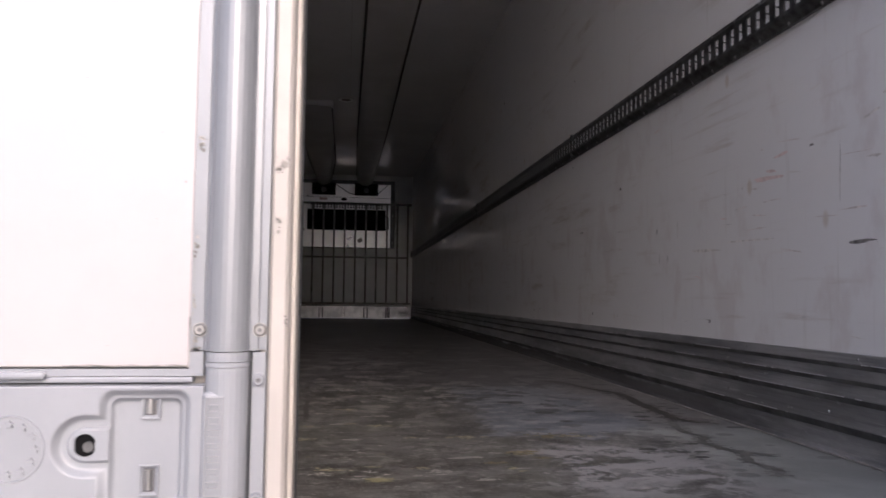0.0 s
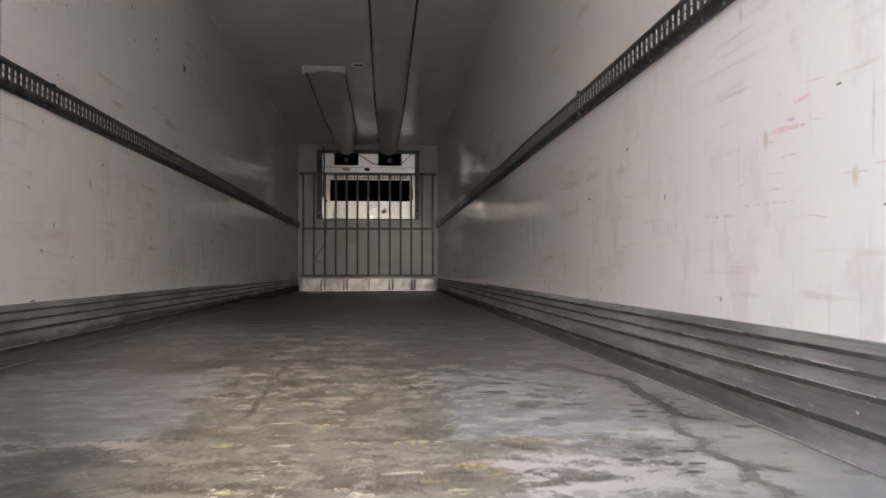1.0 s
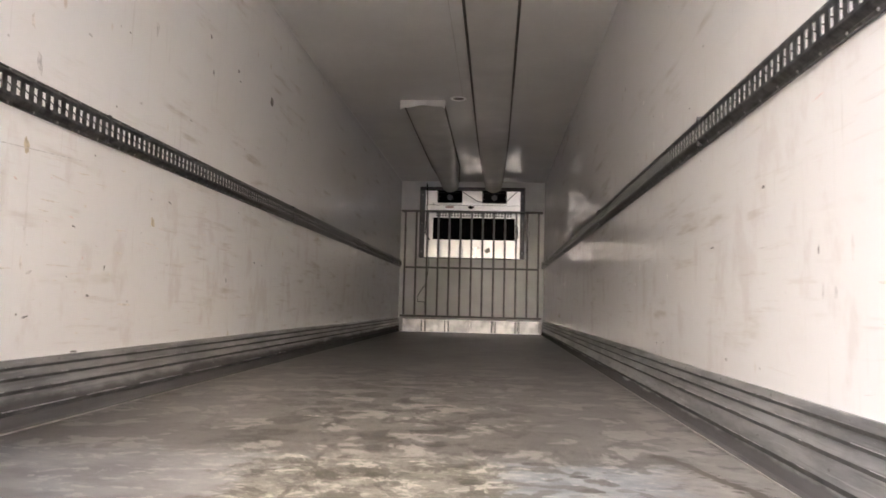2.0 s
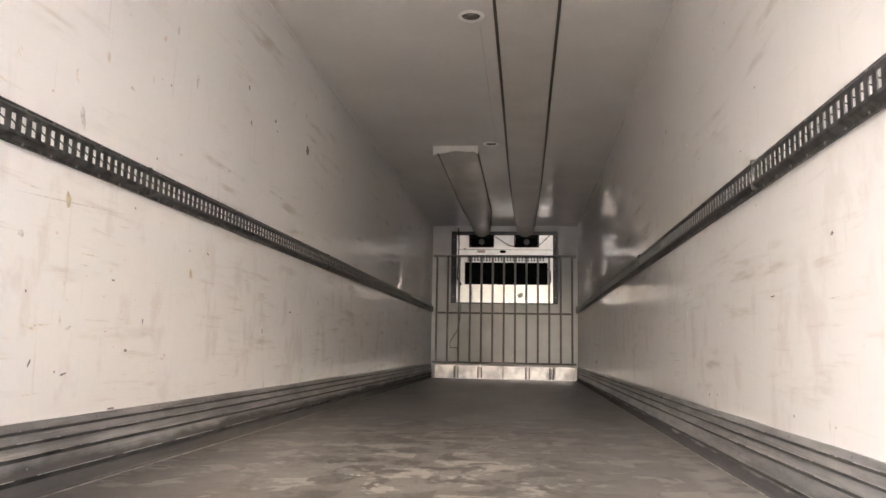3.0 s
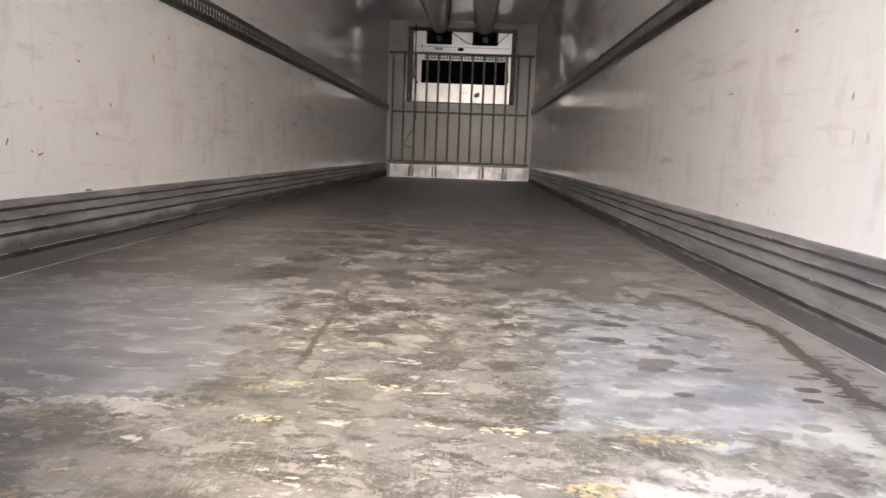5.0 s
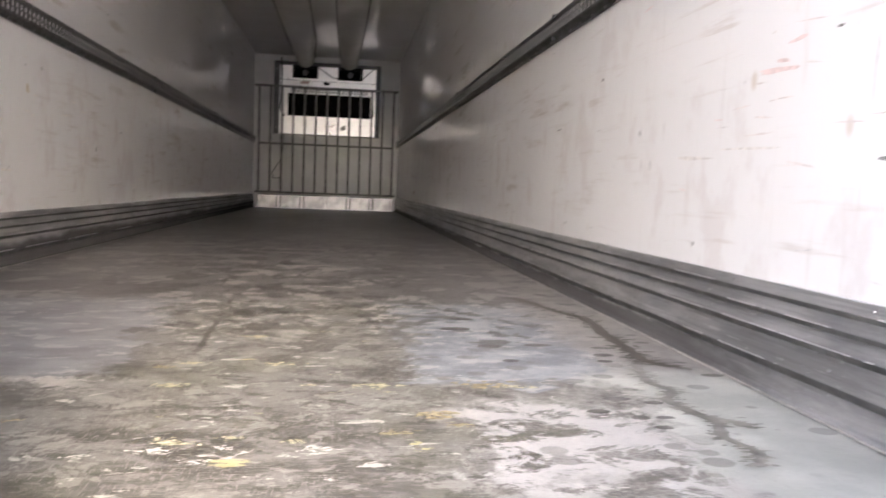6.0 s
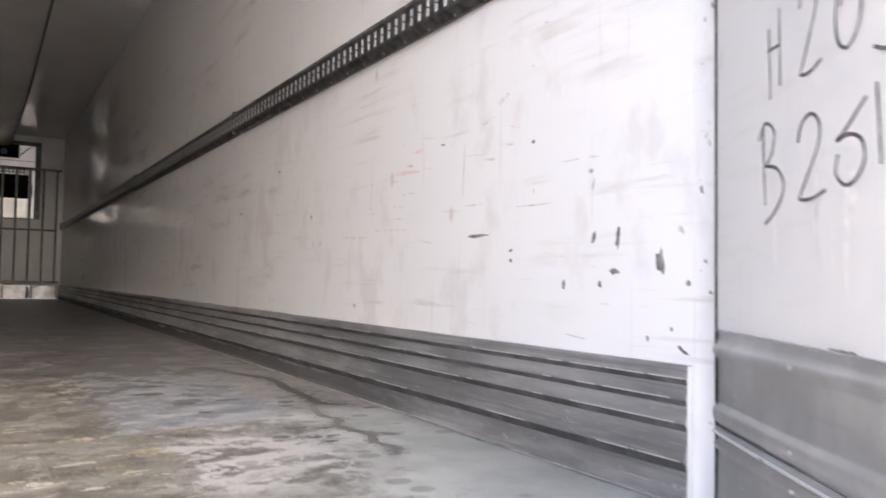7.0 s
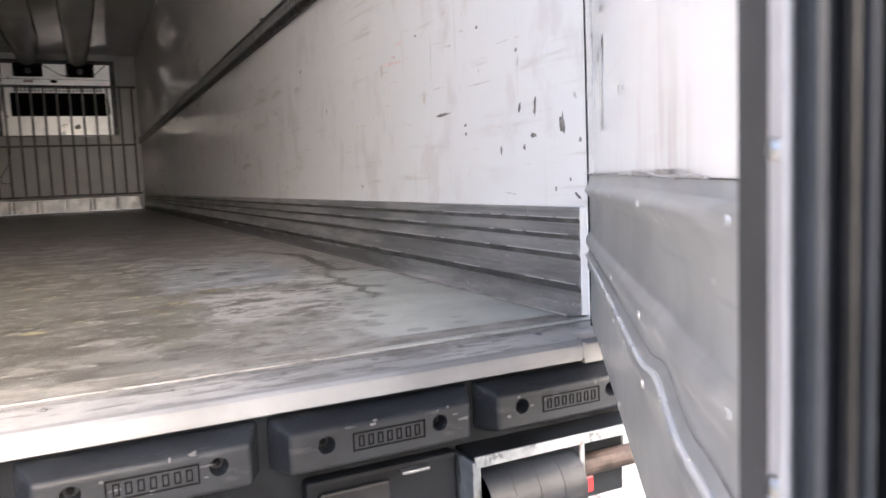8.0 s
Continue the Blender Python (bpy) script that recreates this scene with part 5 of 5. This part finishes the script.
# ---------------------------------------------------------------- rubber dock buffers under the sill
def buffer(x0, x1, y):
    b = empty("dock_buffer", pose((x0 + x1) / 2, y, -0.112))
    w, h = (x1 - x0) / 2, 0.046
    bm2 = bmesh.new()
    # chamfered front face
    ring0 = [bm2.verts.new((sx * w, 0.03, sz * h)) for sx, sz in ((-1, -1), (1, -1), (1, 1), (-1, 1))]
    ring1 = [bm2.verts.new((sx * (w - 0.024), -0.028, (h - 0.020) if sz > 0 else 0.004 - h)) for sx, sz in ((-1, -1), (1, -1), (1, 1), (-1, 1))]
    back = [bm2.verts.new((sx * w, 0.075, sz * h)) for sx, sz in ((-1, -1), (1, -1), (1, 1), (-1, 1))]
    for a, c in ((back, ring0), (ring0, ring1)):
        for k in range(4):
            bm2.faces.new((a[k], a[(k + 1) % 4], c[(k + 1) % 4], c[k]))
    bm2.faces.new(ring1)
    bm2.faces.new(back[::-1])
    bmesh.ops.recalc_face_normals(bm2, faces=bm2.faces)
    bmesh.ops.bevel(bm2, geom=list(bm2.edges), offset=0.0085, segments=4, affect="EDGES", profile=0.55, clamp_overlap=True)
    bm2.normal_update()
    front = max((f for f in bm2.faces if f.normal.y < -0.9), key=lambda f: f.calc_area())
    xs = [v.co.x for v in front.verts]
    zs = [v.co.z for v in front.verts]
    bmesh.ops.delete(bm2, geom=[front], context="FACES_ONLY")
    x_lo, x_hi, z_lo, z_hi, fy = min(xs), max(xs), min(zs), max(zs), -0.028
    cuts = [x_lo]
    for sx in (-0.105, 0.105):
        a0, a1 = sx - 0.024, sx + 0.024
        q = [bm2.verts.new((x, fy, z)) for x, z in ((cuts[-1], z_lo), (a0, z_lo), (a0, z_hi), (cuts[-1], z_hi))]
        bm2.faces.new(q)
        seg = 24
        outer, circle, deep = [], [], []
        edge_pts = []
        for p, q in (((1, -1), (1, 1)), ((1, 1), (-1, 1)), ((-1, 1), (-1, -1)), ((-1, -1), (1, -1))):
            edge_pts += [(p[0] + (q[0] - p[0]) * m / 6, p[1] + (q[1] - p[1]) * m / 6) for m in range(6)]
        for ex, ez in edge_pts:
            ox, oz = ex * 0.024, (z_hi * ez if ez > 0 else -z_lo * ez)
            r = math.hypot(ox, oz)
            cx, cz = ox / r, oz / r
            outer.append(bm2.verts.new((sx + ox, fy, oz)))
            circle.append(bm2.verts.new((sx + 0.0150 * cx, fy, 0.0150 * cz)))
            deep.append(bm2.verts.new((sx + 0.0120 * cx, fy + 0.030, 0.0120 * cz)))
        for i in range(seg):
            j = (i + 1) % seg
            bm2.faces.new((outer[i], outer[j], circle[j], circle[i]))
            bm2.faces.new((circle[i], circle[j], deep[j], deep[i]))
        bm2.faces.new(deep)
        cuts.append(a1)
    q = [bm2.verts.new((x, fy, z)) for x, z in ((cuts[-1], z_lo), (x_hi, z_lo), (x_hi, z_hi), (cuts[-1], z_hi))]
    bm2.faces.new(q)
    bmesh.ops.remove_doubles(bm2, verts=bm2.verts, dist=0.0002)
    bmesh.ops.recalc_face_normals(bm2, faces=bm2.faces)
    part("body", bm2, BUFFER, b, "moulded black rubber body with bolt holes", smooth=False)
    for sx in (-0.105, 0.105):
        bm = rod(bmesh.new(), (sx, 0.0015, -0.001), (sx, -0.003, -0.001), 0.0065, 6)
        part("bolt_head", bm, BLACK, b)
    for i in range(7):
        bm = blot(bmesh.new(), (rng.uniform(-w * 0.8, w * 0.8), -0.0285, rng.uniform(-0.02, 0.03)), (1, 0, 0), (0, 0, 1), rng.uniform(0.002, 0.012), rng.uniform(0.001, 0.004), rng, 8, 0.5)
        part("worn_patch", bm, WORN, b)
    badge(b, 0.008, -0.004, 0.135, 0.032, -0.0282, BLACK)
    return tagged(b, "worn black rubber dock buffer bolted under the sill", "dock buffer", group="dock buffers")


for x0, x1, y in ((0.122, 0.480, -0.150), (0.496, 0.877, -0.150), (0.890, 1.250, -0.150)):
    buffer(x0, x1, y)

tagged(part("rear_beam", block(-1.25, 1.25, -0.117, -0.034, -0.36, -0.047, bevel=0.004), CHASSIS), "dark painted rear beam under the trailer floor", "beam", kind="structure")
brk = empty("buffer_bracket", pose(0.488, -0.085, -0.10))
part("web", block(-0.006, 0.006, -0.03, 0.010, -0.06, 0.045, bevel=0.002), GALV, brk)
tagged(brk, "narrow galvanised bracket between the dock buffers", "bracket")

bum = empty("roller_bumper", pose(0.975, -0.12, -0.245))
part("channel_top", block(-0.125, 0.27, -0.070, 0.045, 0.052, 0.060, bevel=0.002), CHASSIS, bum, "dark top of the channel")
part("channel_edge", block(-0.125, 0.27, -0.077, -0.0705, 0.040, 0.061, bevel=0.002), CHANNEL, bum, "bright worn edge")
part("cheek", block(-0.130, -0.112, -0.075, 0.045, -0.12, 0.051, bevel=0.003), CHANNEL, bum)
part("cheek", block(0.108, 0.120, -0.075, 0.045, -0.12, 0.051, bevel=0.003), CHANNEL, bum)
roller = part("roller", rod(bmesh.new(), (-0.110, -0.05, -0.035), (0.100, -0.05, -0.035), 0.0605, 48), RUBBER, bum, "ridged black rubber roller", smooth=False)
for i in range(4):
    a = -0.110 + i * 0.0525
    part("roller_ring", rod(bmesh.new(), (a, -0.05, -0.035), (a + 0.0515, -0.05, -0.035), 0.062, 64), BUFFER, roller)
bm = rod(bmesh.new(), (0.122, -0.02, -0.03), (0.30, -0.02, -0.03), 0.022, 16)
part("shaft", bm, RUST, bum, "rusty steel shaft")
part("back_plate", block(0.124, 0.30, 0.028, 0.040, -0.040, 0.050, bevel=0.003), FLAT_SEAL, bum, "dull grey back plate")
tagged(bum, "black rubber roller bumper in a galvanised channel", "roller bumper")

bx = empty("dark_housing", pose(0.70, -0.115, -0.26))
part("box", block(-0.15, 0.14, -0.03, 0.04, -0.2, 0.075, bevel=0.008), CHASSIS, bx)
part("cover", block(-0.13, 0.00, -0.042, -0.031, -0.18, 0.055, bevel=0.006), RUBBER, bx)
part("lip", block(0.02, 0.075, -0.05, -0.031, 0.060, 0.066, bevel=0.002), GALV, bx, "worn metal lip")
tagged(bx, "dark painted housing under the dock buffers", "housing")

tl = empty("tail_lamp", pose(1.150, -0.085, -0.331))
part("housing", block(-0.034, 0.034, -0.026, 0.0, -0.026, 0.026, bevel=0.004), FRAME_GREY, tl, "grey housing")
part("lens", block(-0.026, 0.022, -0.034, -0.0265, -0.018, 0.018, bevel=0.004), RED_LENS, tl, "red lens")
tagged(tl, "small red tail lamp under the trailer", "tail lamp")

# ---------------------------------------------------------------- scuffs and rubs on the lining
rng = random.Random(5)


def wall_mark(wall, side, y, z, a, b, material, tilt=0.0, n=10, rag=0.4):
    """A thin ragged mark on a side wall; a and b are its half length along and half height."""
    u = Vector((0, math.cos(tilt), math.sin(tilt)))
    v = Vector((0, -math.sin(tilt), math.cos(tilt)))
    bm = blot(bmesh.new(), (side * (W - 0.0012), y, z), u, v, a, b, rng, n, rag)
    if side > 0:
        bmesh.ops.reverse_faces(bm, faces=bm.faces)
    part("scuff_mark", bm, material, wall)


PALE = simple("pale_brown_scuff", (0.82, 0.79, 0.75), 0.5, 0, 0.15, 60, 0.02, 120)
GREY_RUB = simple("grey_rub", (0.72, 0.705, 0.685), 0.5, 0, 0.15, 60, 0.02, 120)
OCHRE = simple("ochre_smear", (0.66, 0.58, 0.42), 0.5, 0, 0.15, 60, 0.02, 120)
for y, z, a, b, m, tilt in (
        (0.704, 0.514, 0.042, 0.004, SCUFF, 0.0), (0.557, 0.472, 0.007, 0.005, SCUFF, 0), (0.557, 0.447, 0.007, 0.005, SCUFF, 0), (0.359, 0.391, 0.004, 0.010, SCUFF, 0),
        (0.244, 0.393, 0.006, 0.009, SCUFF, 0), (0.203, 0.419, 0.015, 0.006, SCUFF, 0), (0.263, 0.491, 0.005, 0.016, SCUFF, 0.2), (0.193, 0.486, 0.006, 0.020, SCUFF, 0.15),
        (0.079, 0.439, 0.010, 0.022, SCUFF, -0.1), (0.030, 0.498, 0.007, 0.010, GREY_RUB, -0.3), (0.012, 0.397, 0.004, 0.007, SCUFF, 0), (0.028, 0.273, 0.014, 0.004, SCUFF, 0.5),
        (0.112, 0.288, 0.003, 0.006, SCUFF, 0)):
    wall_mark(wall_right, 1, y, z, a, b, m, tilt)
for y, z, a, b, m, tilt in (
        (0.053, 0.310, 0.003, 0.005, SCUFF, 0), (0.473, 0.731, 0.006, 0.004, SCUFF, 0), (0.470, 0.612, 0.003, 0.006, GREY_RUB, 0), (0.886, 0.784, 0.010, 0.003, SCUFF, 0),
        (1.026, 0.784, 0.030, 0.004, RED_RUB, -0.1), (1.097, 0.727, 0.075, 0.006, RED_RUB, 0.05), (1.075, 0.745, 0.024, 0.005, RED_RUB, 0.2), (0.570, 0.738, 0.030, 0.004, PALE, 0.1),
        (0.655, 0.712, 0.030, 0.004, PALE, 0.1), (0.657, 0.813, 0.040, 0.004, PALE, -0.2), (0.593, 0.858, 0.024, 0.005, PALE, -0.4), (0.459, 0.578, 0.060, 0.0018, GREY_RUB, 0)):
    wall_mark(wall_right, 1, y, z, a, b, m, tilt)
for y, z, a, b, m, tilt in (
        (0.266, 0.667, 0.015, 0.003, PALE, 0), (0.266, 0.606, 0.004, 0.014, GREY_RUB, 0.3), (1.454, 0.302, 0.006, 0.007, SCUFF, 0), (0.318, 0.277, 0.030, 0.002, GREY_RUB, 0.1),
        (0.774, 0.690, 0.003, 0.075, GREY_RUB, 0.05), (1.208, 0.555, 0.110, 0.004, PALE, 0.03), (1.492, 0.541, 0.100, 0.005, PALE, 0.04), (1.851, 0.536, 0.006, 0.026, GREY_RUB, 0.1),
        (1.779, 0.527, 0.008, 0.020, GREY_RUB, 0), (2.819, 0.718, 0.020, 0.003, SCUFF, 0), (1.690, 0.629, 0.006, 0.030, GREY_RUB, 0.1), (1.874, 0.642, 0.005, 0.012, SCUFF, 0.2)):
    wall_mark(wall_right, 1, y, z, a, b, m, tilt)
for y, z, a, b, m, tilt in (
        (4.256, 0.713, 0.010, 0.030, GREY_RUB, 0), (3.564, 0.632, 0.006, 0.026, GREY_RUB, 0), (4.384, 0.621, 0.008, 0.022, GREY_RUB, 0), (3.098, 0.512, 0.005, 0.030, GREY_RUB, 0),
        (2.277, 0.676, 0.040, 0.003, GREY_RUB, 0), (3.878, 1.357, 0.007, 0.034, GREY_RUB, 0.2), (3.672, 1.440, 0.007, 0.036, GREY_RUB, -0.1), (4.762, 1.919, 0.012, 0.018, SCUFF, 0),
        (4.161, 1.658, 0.014, 0.012, PALE, 0.4), (2.268, 0.867, 0.010, 0.006, SCUFF, 0), (2.650, 0.302, 0.006, 0.008, SCUFF, 0), (3.802, 0.306, 0.008, 0.008, SCUFF, 0)):
    wall_mark(wall_right, 1, y, z, a, b, m, tilt)
for y, z, a, b, m, tilt in (
        (3.355, 1.788, 0.016, 0.036, GREY_RUB, 0), (2.095, 1.431, 0.010, 0.016, PALE, 0), (2.400, 1.462, 0.012, 0.036, PALE, 0), (2.451, 1.324, 0.020, 0.040, GREY_RUB, 0.2),
        (2.408, 1.010, 0.014, 0.030, OCHRE, 0), (2.445, 1.000, 0.420, 0.0018, GREY_RUB, 0.06), (4.084, 1.806, 0.010, 0.022, SCUFF, 0.3), (4.500, 1.949, 0.016, 0.012, SCUFF, 0.4),
        (5.219, 1.944, 0.030, 0.034, SCUFF, 0.4), (5.562, 1.973, 0.022, 0.030, GREY_RUB, 0.2), (5.735, 1.889, 0.016, 0.040, GREY_RUB, 0), (5.995, 1.851, 0.016, 0.026, GREY_RUB, 0)):
    wall_mark(wall_left, -1, y, z, a, b, m, tilt)
for y, z, a, b, m, tilt in (
        (4.024, 2.001, 0.010, 0.014, SCUFF, 0), (3.990, 2.087, 0.010, 0.010, GREY_RUB, 0), (3.008, 1.862, 0.016, 0.014, RED_RUB, 0.4), (2.179, 0.848, 0.016, 0.010, GREY_RUB, 0),
        (3.412, 0.843, 0.020, 0.022, OCHRE, 0), (2.983, 0.597, 0.005, 0.016, SCUFF, 0), (2.419, 0.589, 0.007, 0.022, PALE, 0.1), (2.272, 0.433, 0.004, 0.018, SCUFF, -0.5),
        (4.436, 0.593, 0.008, 0.016, SCUFF, 0), (4.352, 0.572, 0.008, 0.010, PALE, 0), (2.424, 0.716, 0.006, 0.010, GREY_RUB, 0), (2.790, 0.252, 0.030, 0.004, SCUFF, 0)):
    wall_mark(wall_left, -1, y, z, a, b, m, tilt)
BROWN = simple("faint_brown_scuff", (0.80, 0.755, 0.69), 0.4, 0, 0.12, 60, 0.02, 120)
for i in range(70):
    wall_mark(wall_left, -1, rng.uniform(1.7, 5.5), rng.uniform(0.32, 1.05), rng.uniform(0.010, 0.06), rng.uniform(0.0008, 0.0045), BROWN, rng.gauss(0, 0.05), 14, 0.5)
for i in range(70):
    wall_mark(wall_left, -1, rng.uniform(1.9, 6.5), rng.uniform(0.3, 1.05) if i < 45 else rng.uniform(1.3, 2.3), rng.uniform(0.002, 0.02), rng.uniform(0.0015, 0.007), rng.choice((SCUFF, PALE, PALE, GREY_RUB, RED_RUB)), rng.uniform(-0.3, 0.3))
for i in range(24):
    wall_mark(wall_right, 1, 0.05 + 2.6 * rng.random() ** 1.4, rng.uniform(0.27, 1.05), rng.uniform(0.003, 0.035), rng.uniform(0.0006, 0.0025), rng.choice((PALE, PALE, GREY_RUB, GREY_RUB, RED_RUB)), rng.uniform(-0.2, 0.2))

RUB = simple("brown_rub", (0.80, 0.74, 0.705), 0.45, 0, 0.15, 60, 0.02, 120)
for i in range(14):
    wall_mark(wall_right, 1, rng.uniform(0.30, 1.25), rng.uniform(0.45, 0.88), rng.uniform(0.012, 0.06), rng.uniform(0.0007, 0.0022), rng.choice((RUB, RUB, RED_RUB, GREY_RUB)), rng.gauss(0.03, 0.08), 14, 0.5)
for i in range(22):
    wall_mark(bpy.data.objects["post_right"], 1, rng.uniform(-0.09, -0.008), rng.uniform(0.02, 0.95), rng.uniform(0.001, 0.004), rng.uniform(0.001, 0.009), rng.choice((SCUFF, GREY_RUB, GREY_RUB)), rng.uniform(-0.4, 0.4))

# dried trickle along the right side of the floor
WET = simple("dried_trickle", (0.115, 0.104, 0.09), 0.4, 0, 0.2, 30, 0.1, 120)
DAMP = simple("damp_spot", (0.125, 0.121, 0.115), 0.4, 0, 0.25, 25, 0.1, 120)
FLECK_YELLOW = simple("yellow_paint_fleck", (0.48, 0.45, 0.31), 0.6, 0, 0.2, 60, 0.1, 150)
FLECK_OCHRE = simple("ochre_paint_fleck", (0.36, 0.31, 0.20), 0.6, 0, 0.2, 60, 0.1, 150)
FLECK_WHITE = simple("pale_paint_fleck", (0.52, 0.51, 0.48), 0.6, 0, 0.15, 60, 0.1, 150)
floor_ob = bpy.data.objects["floor"]


FAINT = simple("faint_trickle", (0.23, 0.225, 0.205), 0.4, 0, 0.2, 30, 0.1, 120)


def trickle(points, width, material=WET):
    """A ragged band of dried liquid through the points."""
    line = smooth_line(points, 10)
    bm = bmesh.new()
    rows = []
    side_l = side_r = 1.0
    for i, p in enumerate(line):
        d = (line[min(i + 1, len(line) - 1)] - line[max(i - 1, 0)]).normalized()
        n = Vector((-d.y, d.x, 0))
        side_l = 0.6 * side_l + 0.4 * rng.uniform(0.3, 1.9)
        side_r = 0.6 * side_r + 0.4 * rng.uniform(0.3, 1.9)
        end = min(1.0, 0.25 + i / 6, 0.25 + (len(line) - 1 - i) / 6)
        rows.append([bm.verts.new((p.x + n.x * k, p.y + n.y * k, 0.0011)) for k in (width * side_l * end, -width * side_r * end)])
    for a, b in zip(rows, rows[1:]):
        bm.faces.new((a[0], a[1], b[1], b[0]))
    for i in range(len(line) * 2):
        p = line[i // 2]
        blot(bm, (p.x + rng.gauss(0, width * 1.5), p.y + rng.gauss(0, width * 0.6), 0.0013 + 0.00001 * i), (1, 0, 0), (0, 1, 0), width * rng.uniform(0.3, 1.5), width * rng.uniform(0.15, 0.5), rng, 14, 0.15)
    bmesh.ops.recalc_face_normals(bm, faces=bm.faces)
    for f in bm.faces:
        f.normal_update()
        if f.normal.z < 0:
            f.normal_flip()
    part("trickle_stain", bm, material, floor_ob, "dark dried trickle")


trickle([(0.95, 2.42), (1.01, 2.31), (1.07, 2.06), (1.12, 1.92), (1.09, 1.66), (1.08, 1.47), (1.07, 1.33), (1.11, 1.24)], 0.016)
trickle([(1.04, 1.30), (1.01, 1.19), (0.99, 1.09), (1.01, 1.02), (0.97, 0.95), (0.98, 0.88), (1.00, 0.80), (0.97, 0.72), (0.99, 0.64), (0.95, 0.57)], 0.011, FAINT)
trickle([(1.01, 0.83), (1.04, 0.80), (1.06, 0.76)], 0.010, FAINT)
for x, y, a in ((0.56, 2.20, 0.05), (0.67, 2.05, 0.03), (0.68, 1.89, 0.04), (0.63, 1.72, 0.05), (0.69, 1.47, 0.035), (0.71, 1.30, 0.022), (0.83, 1.49, 0.040), (1.11, 2.50, 0.03), (1.00, 1.46, 0.025), (0.98, 1.37, 0.028),
                (0.96, 1.30, 0.022), (1.17, 1.65, 0.022), (1.16, 1.54, 0.022), (1.16, 1.29, 0.018), (1.18, 1.16, 0.030), (0.93, 0.93, 0.022), (0.91, 0.83, 0.020), (0.88, 0.77, 0.018), (0.86, 0.83, 0.02), (0.79, 0.87, 0.024),
                (0.86, 0.96, 0.030), (-1.17, 3.53, 0.06), (-1.16, 3.23, 0.045), (-1.15, 3.01, 0.035)):
    bm = blot(bmesh.new(), (x, y, 0.0016), (1, 0, 0), (0, 1, 0), a, a * rng.uniform(0.45, 0.7), rng, 24, 0.10)
    part("dark_drop", bm, DAMP, floor_ob)
for x, y, a, m in ((0.36, 1.06, 0.040, 0), (0.58, 1.06, 0.05, 1), (0.67, 1.05, 0.03, 0), (0.46, 0.85, 0.045, 1), (0.38, 0.75, 0.025, 1), (0.50, 0.79, 0.02, 1), (-0.07, 1.06, 0.030, 0), (-0.06, 1.25, 0.022, 0), (-0.11, 1.21, 0.026, 1),
                   (0.05, 1.57, 0.030, 0), (0.14, 1.25, 0.028, 0), (0.22, 1.06, 0.014, 0), (0.01, 0.71, 0.030, 0), (0.10, 0.73, 0.018, 0), (0.21, 0.71, 0.016, 0), (-0.30, 0.75, 0.02, 1), (-0.28, 0.83, 0.016, 1), (-0.42, 1.02, 0.03, 1)):
    bm = bmesh.new()
    for q in range(30):
        blot(bm, (x + rng.gauss(0, a * 0.6), y + rng.gauss(0, a * 0.3), 0.0021 + q * 0.00002), (1, 0, 0), (0, 1, 0), a * rng.uniform(0.05, 0.30), a * rng.uniform(0.04, 0.16), rng, 14, 0.3)
    part("paint_fleck", bm, FLECK_OCHRE if m else FLECK_YELLOW, floor_ob)
for x, y, a in ((0.24, 1.31, 0.020), (-0.19, 2.18, 0.035), (-0.23, 0.64, 0.014), (-0.11, 0.65, 0.016), (0.07, 0.62, 0.016), (0.25, 0.67, 0.026), (0.10, 0.68, 0.014), (-0.01, 0.67, 0.026), (-0.40, 1.11, 0.04), (-0.47, 1.09, 0.03), (-0.31, 2.97, 0.03)):
    bm = bmesh.new()
    for q in range(26):
        blot(bm, (x + rng.gauss(0, a * 0.7), y + rng.gauss(0, a * 0.3), 0.0028 + q * 0.00002), (1, 0, 0), (0, 1, 0), a * rng.uniform(0.05, 0.28), a * rng.uniform(0.04, 0.15), rng, 14, 0.3)
    part("pale_fleck", bm, FLECK_WHITE, floor_ob)
# ---------------------------------------------------------------- paving slabs beside the trailer
ground_ob = bpy.data.objects["ground"]
slab_mesh = []
for k in range(4):
    bm = block(-0.195, 0.195, -0.12, 0.12, -0.03, 0.0, bevel=0.006, seg=1)
    for v in bm.verts:
        v.co.x += rng.uniform(-0.006, 0.006)
        v.co.y += rng.uniform(-0.006, 0.006)
    me = bpy.data.meshes.new("paving_slab")
    bm.to_mesh(me)
    bm.free()
    me.materials.append(PAVING)
    slab_mesh.append(me)
for r in range(22):
    for c in range(11):
        o = new("paving_slab", slab_mesh[(r * 3 + c) % 4])
        o.parent = ground_ob
        o.matrix_basis = pose(0.9 + c * 0.405 + (r % 2) * 0.2, -1.2 + r * 0.255, GZ + rng.uniform(-0.003, 0.003), 0, 0, rng.uniform(-1.2, 1.2))
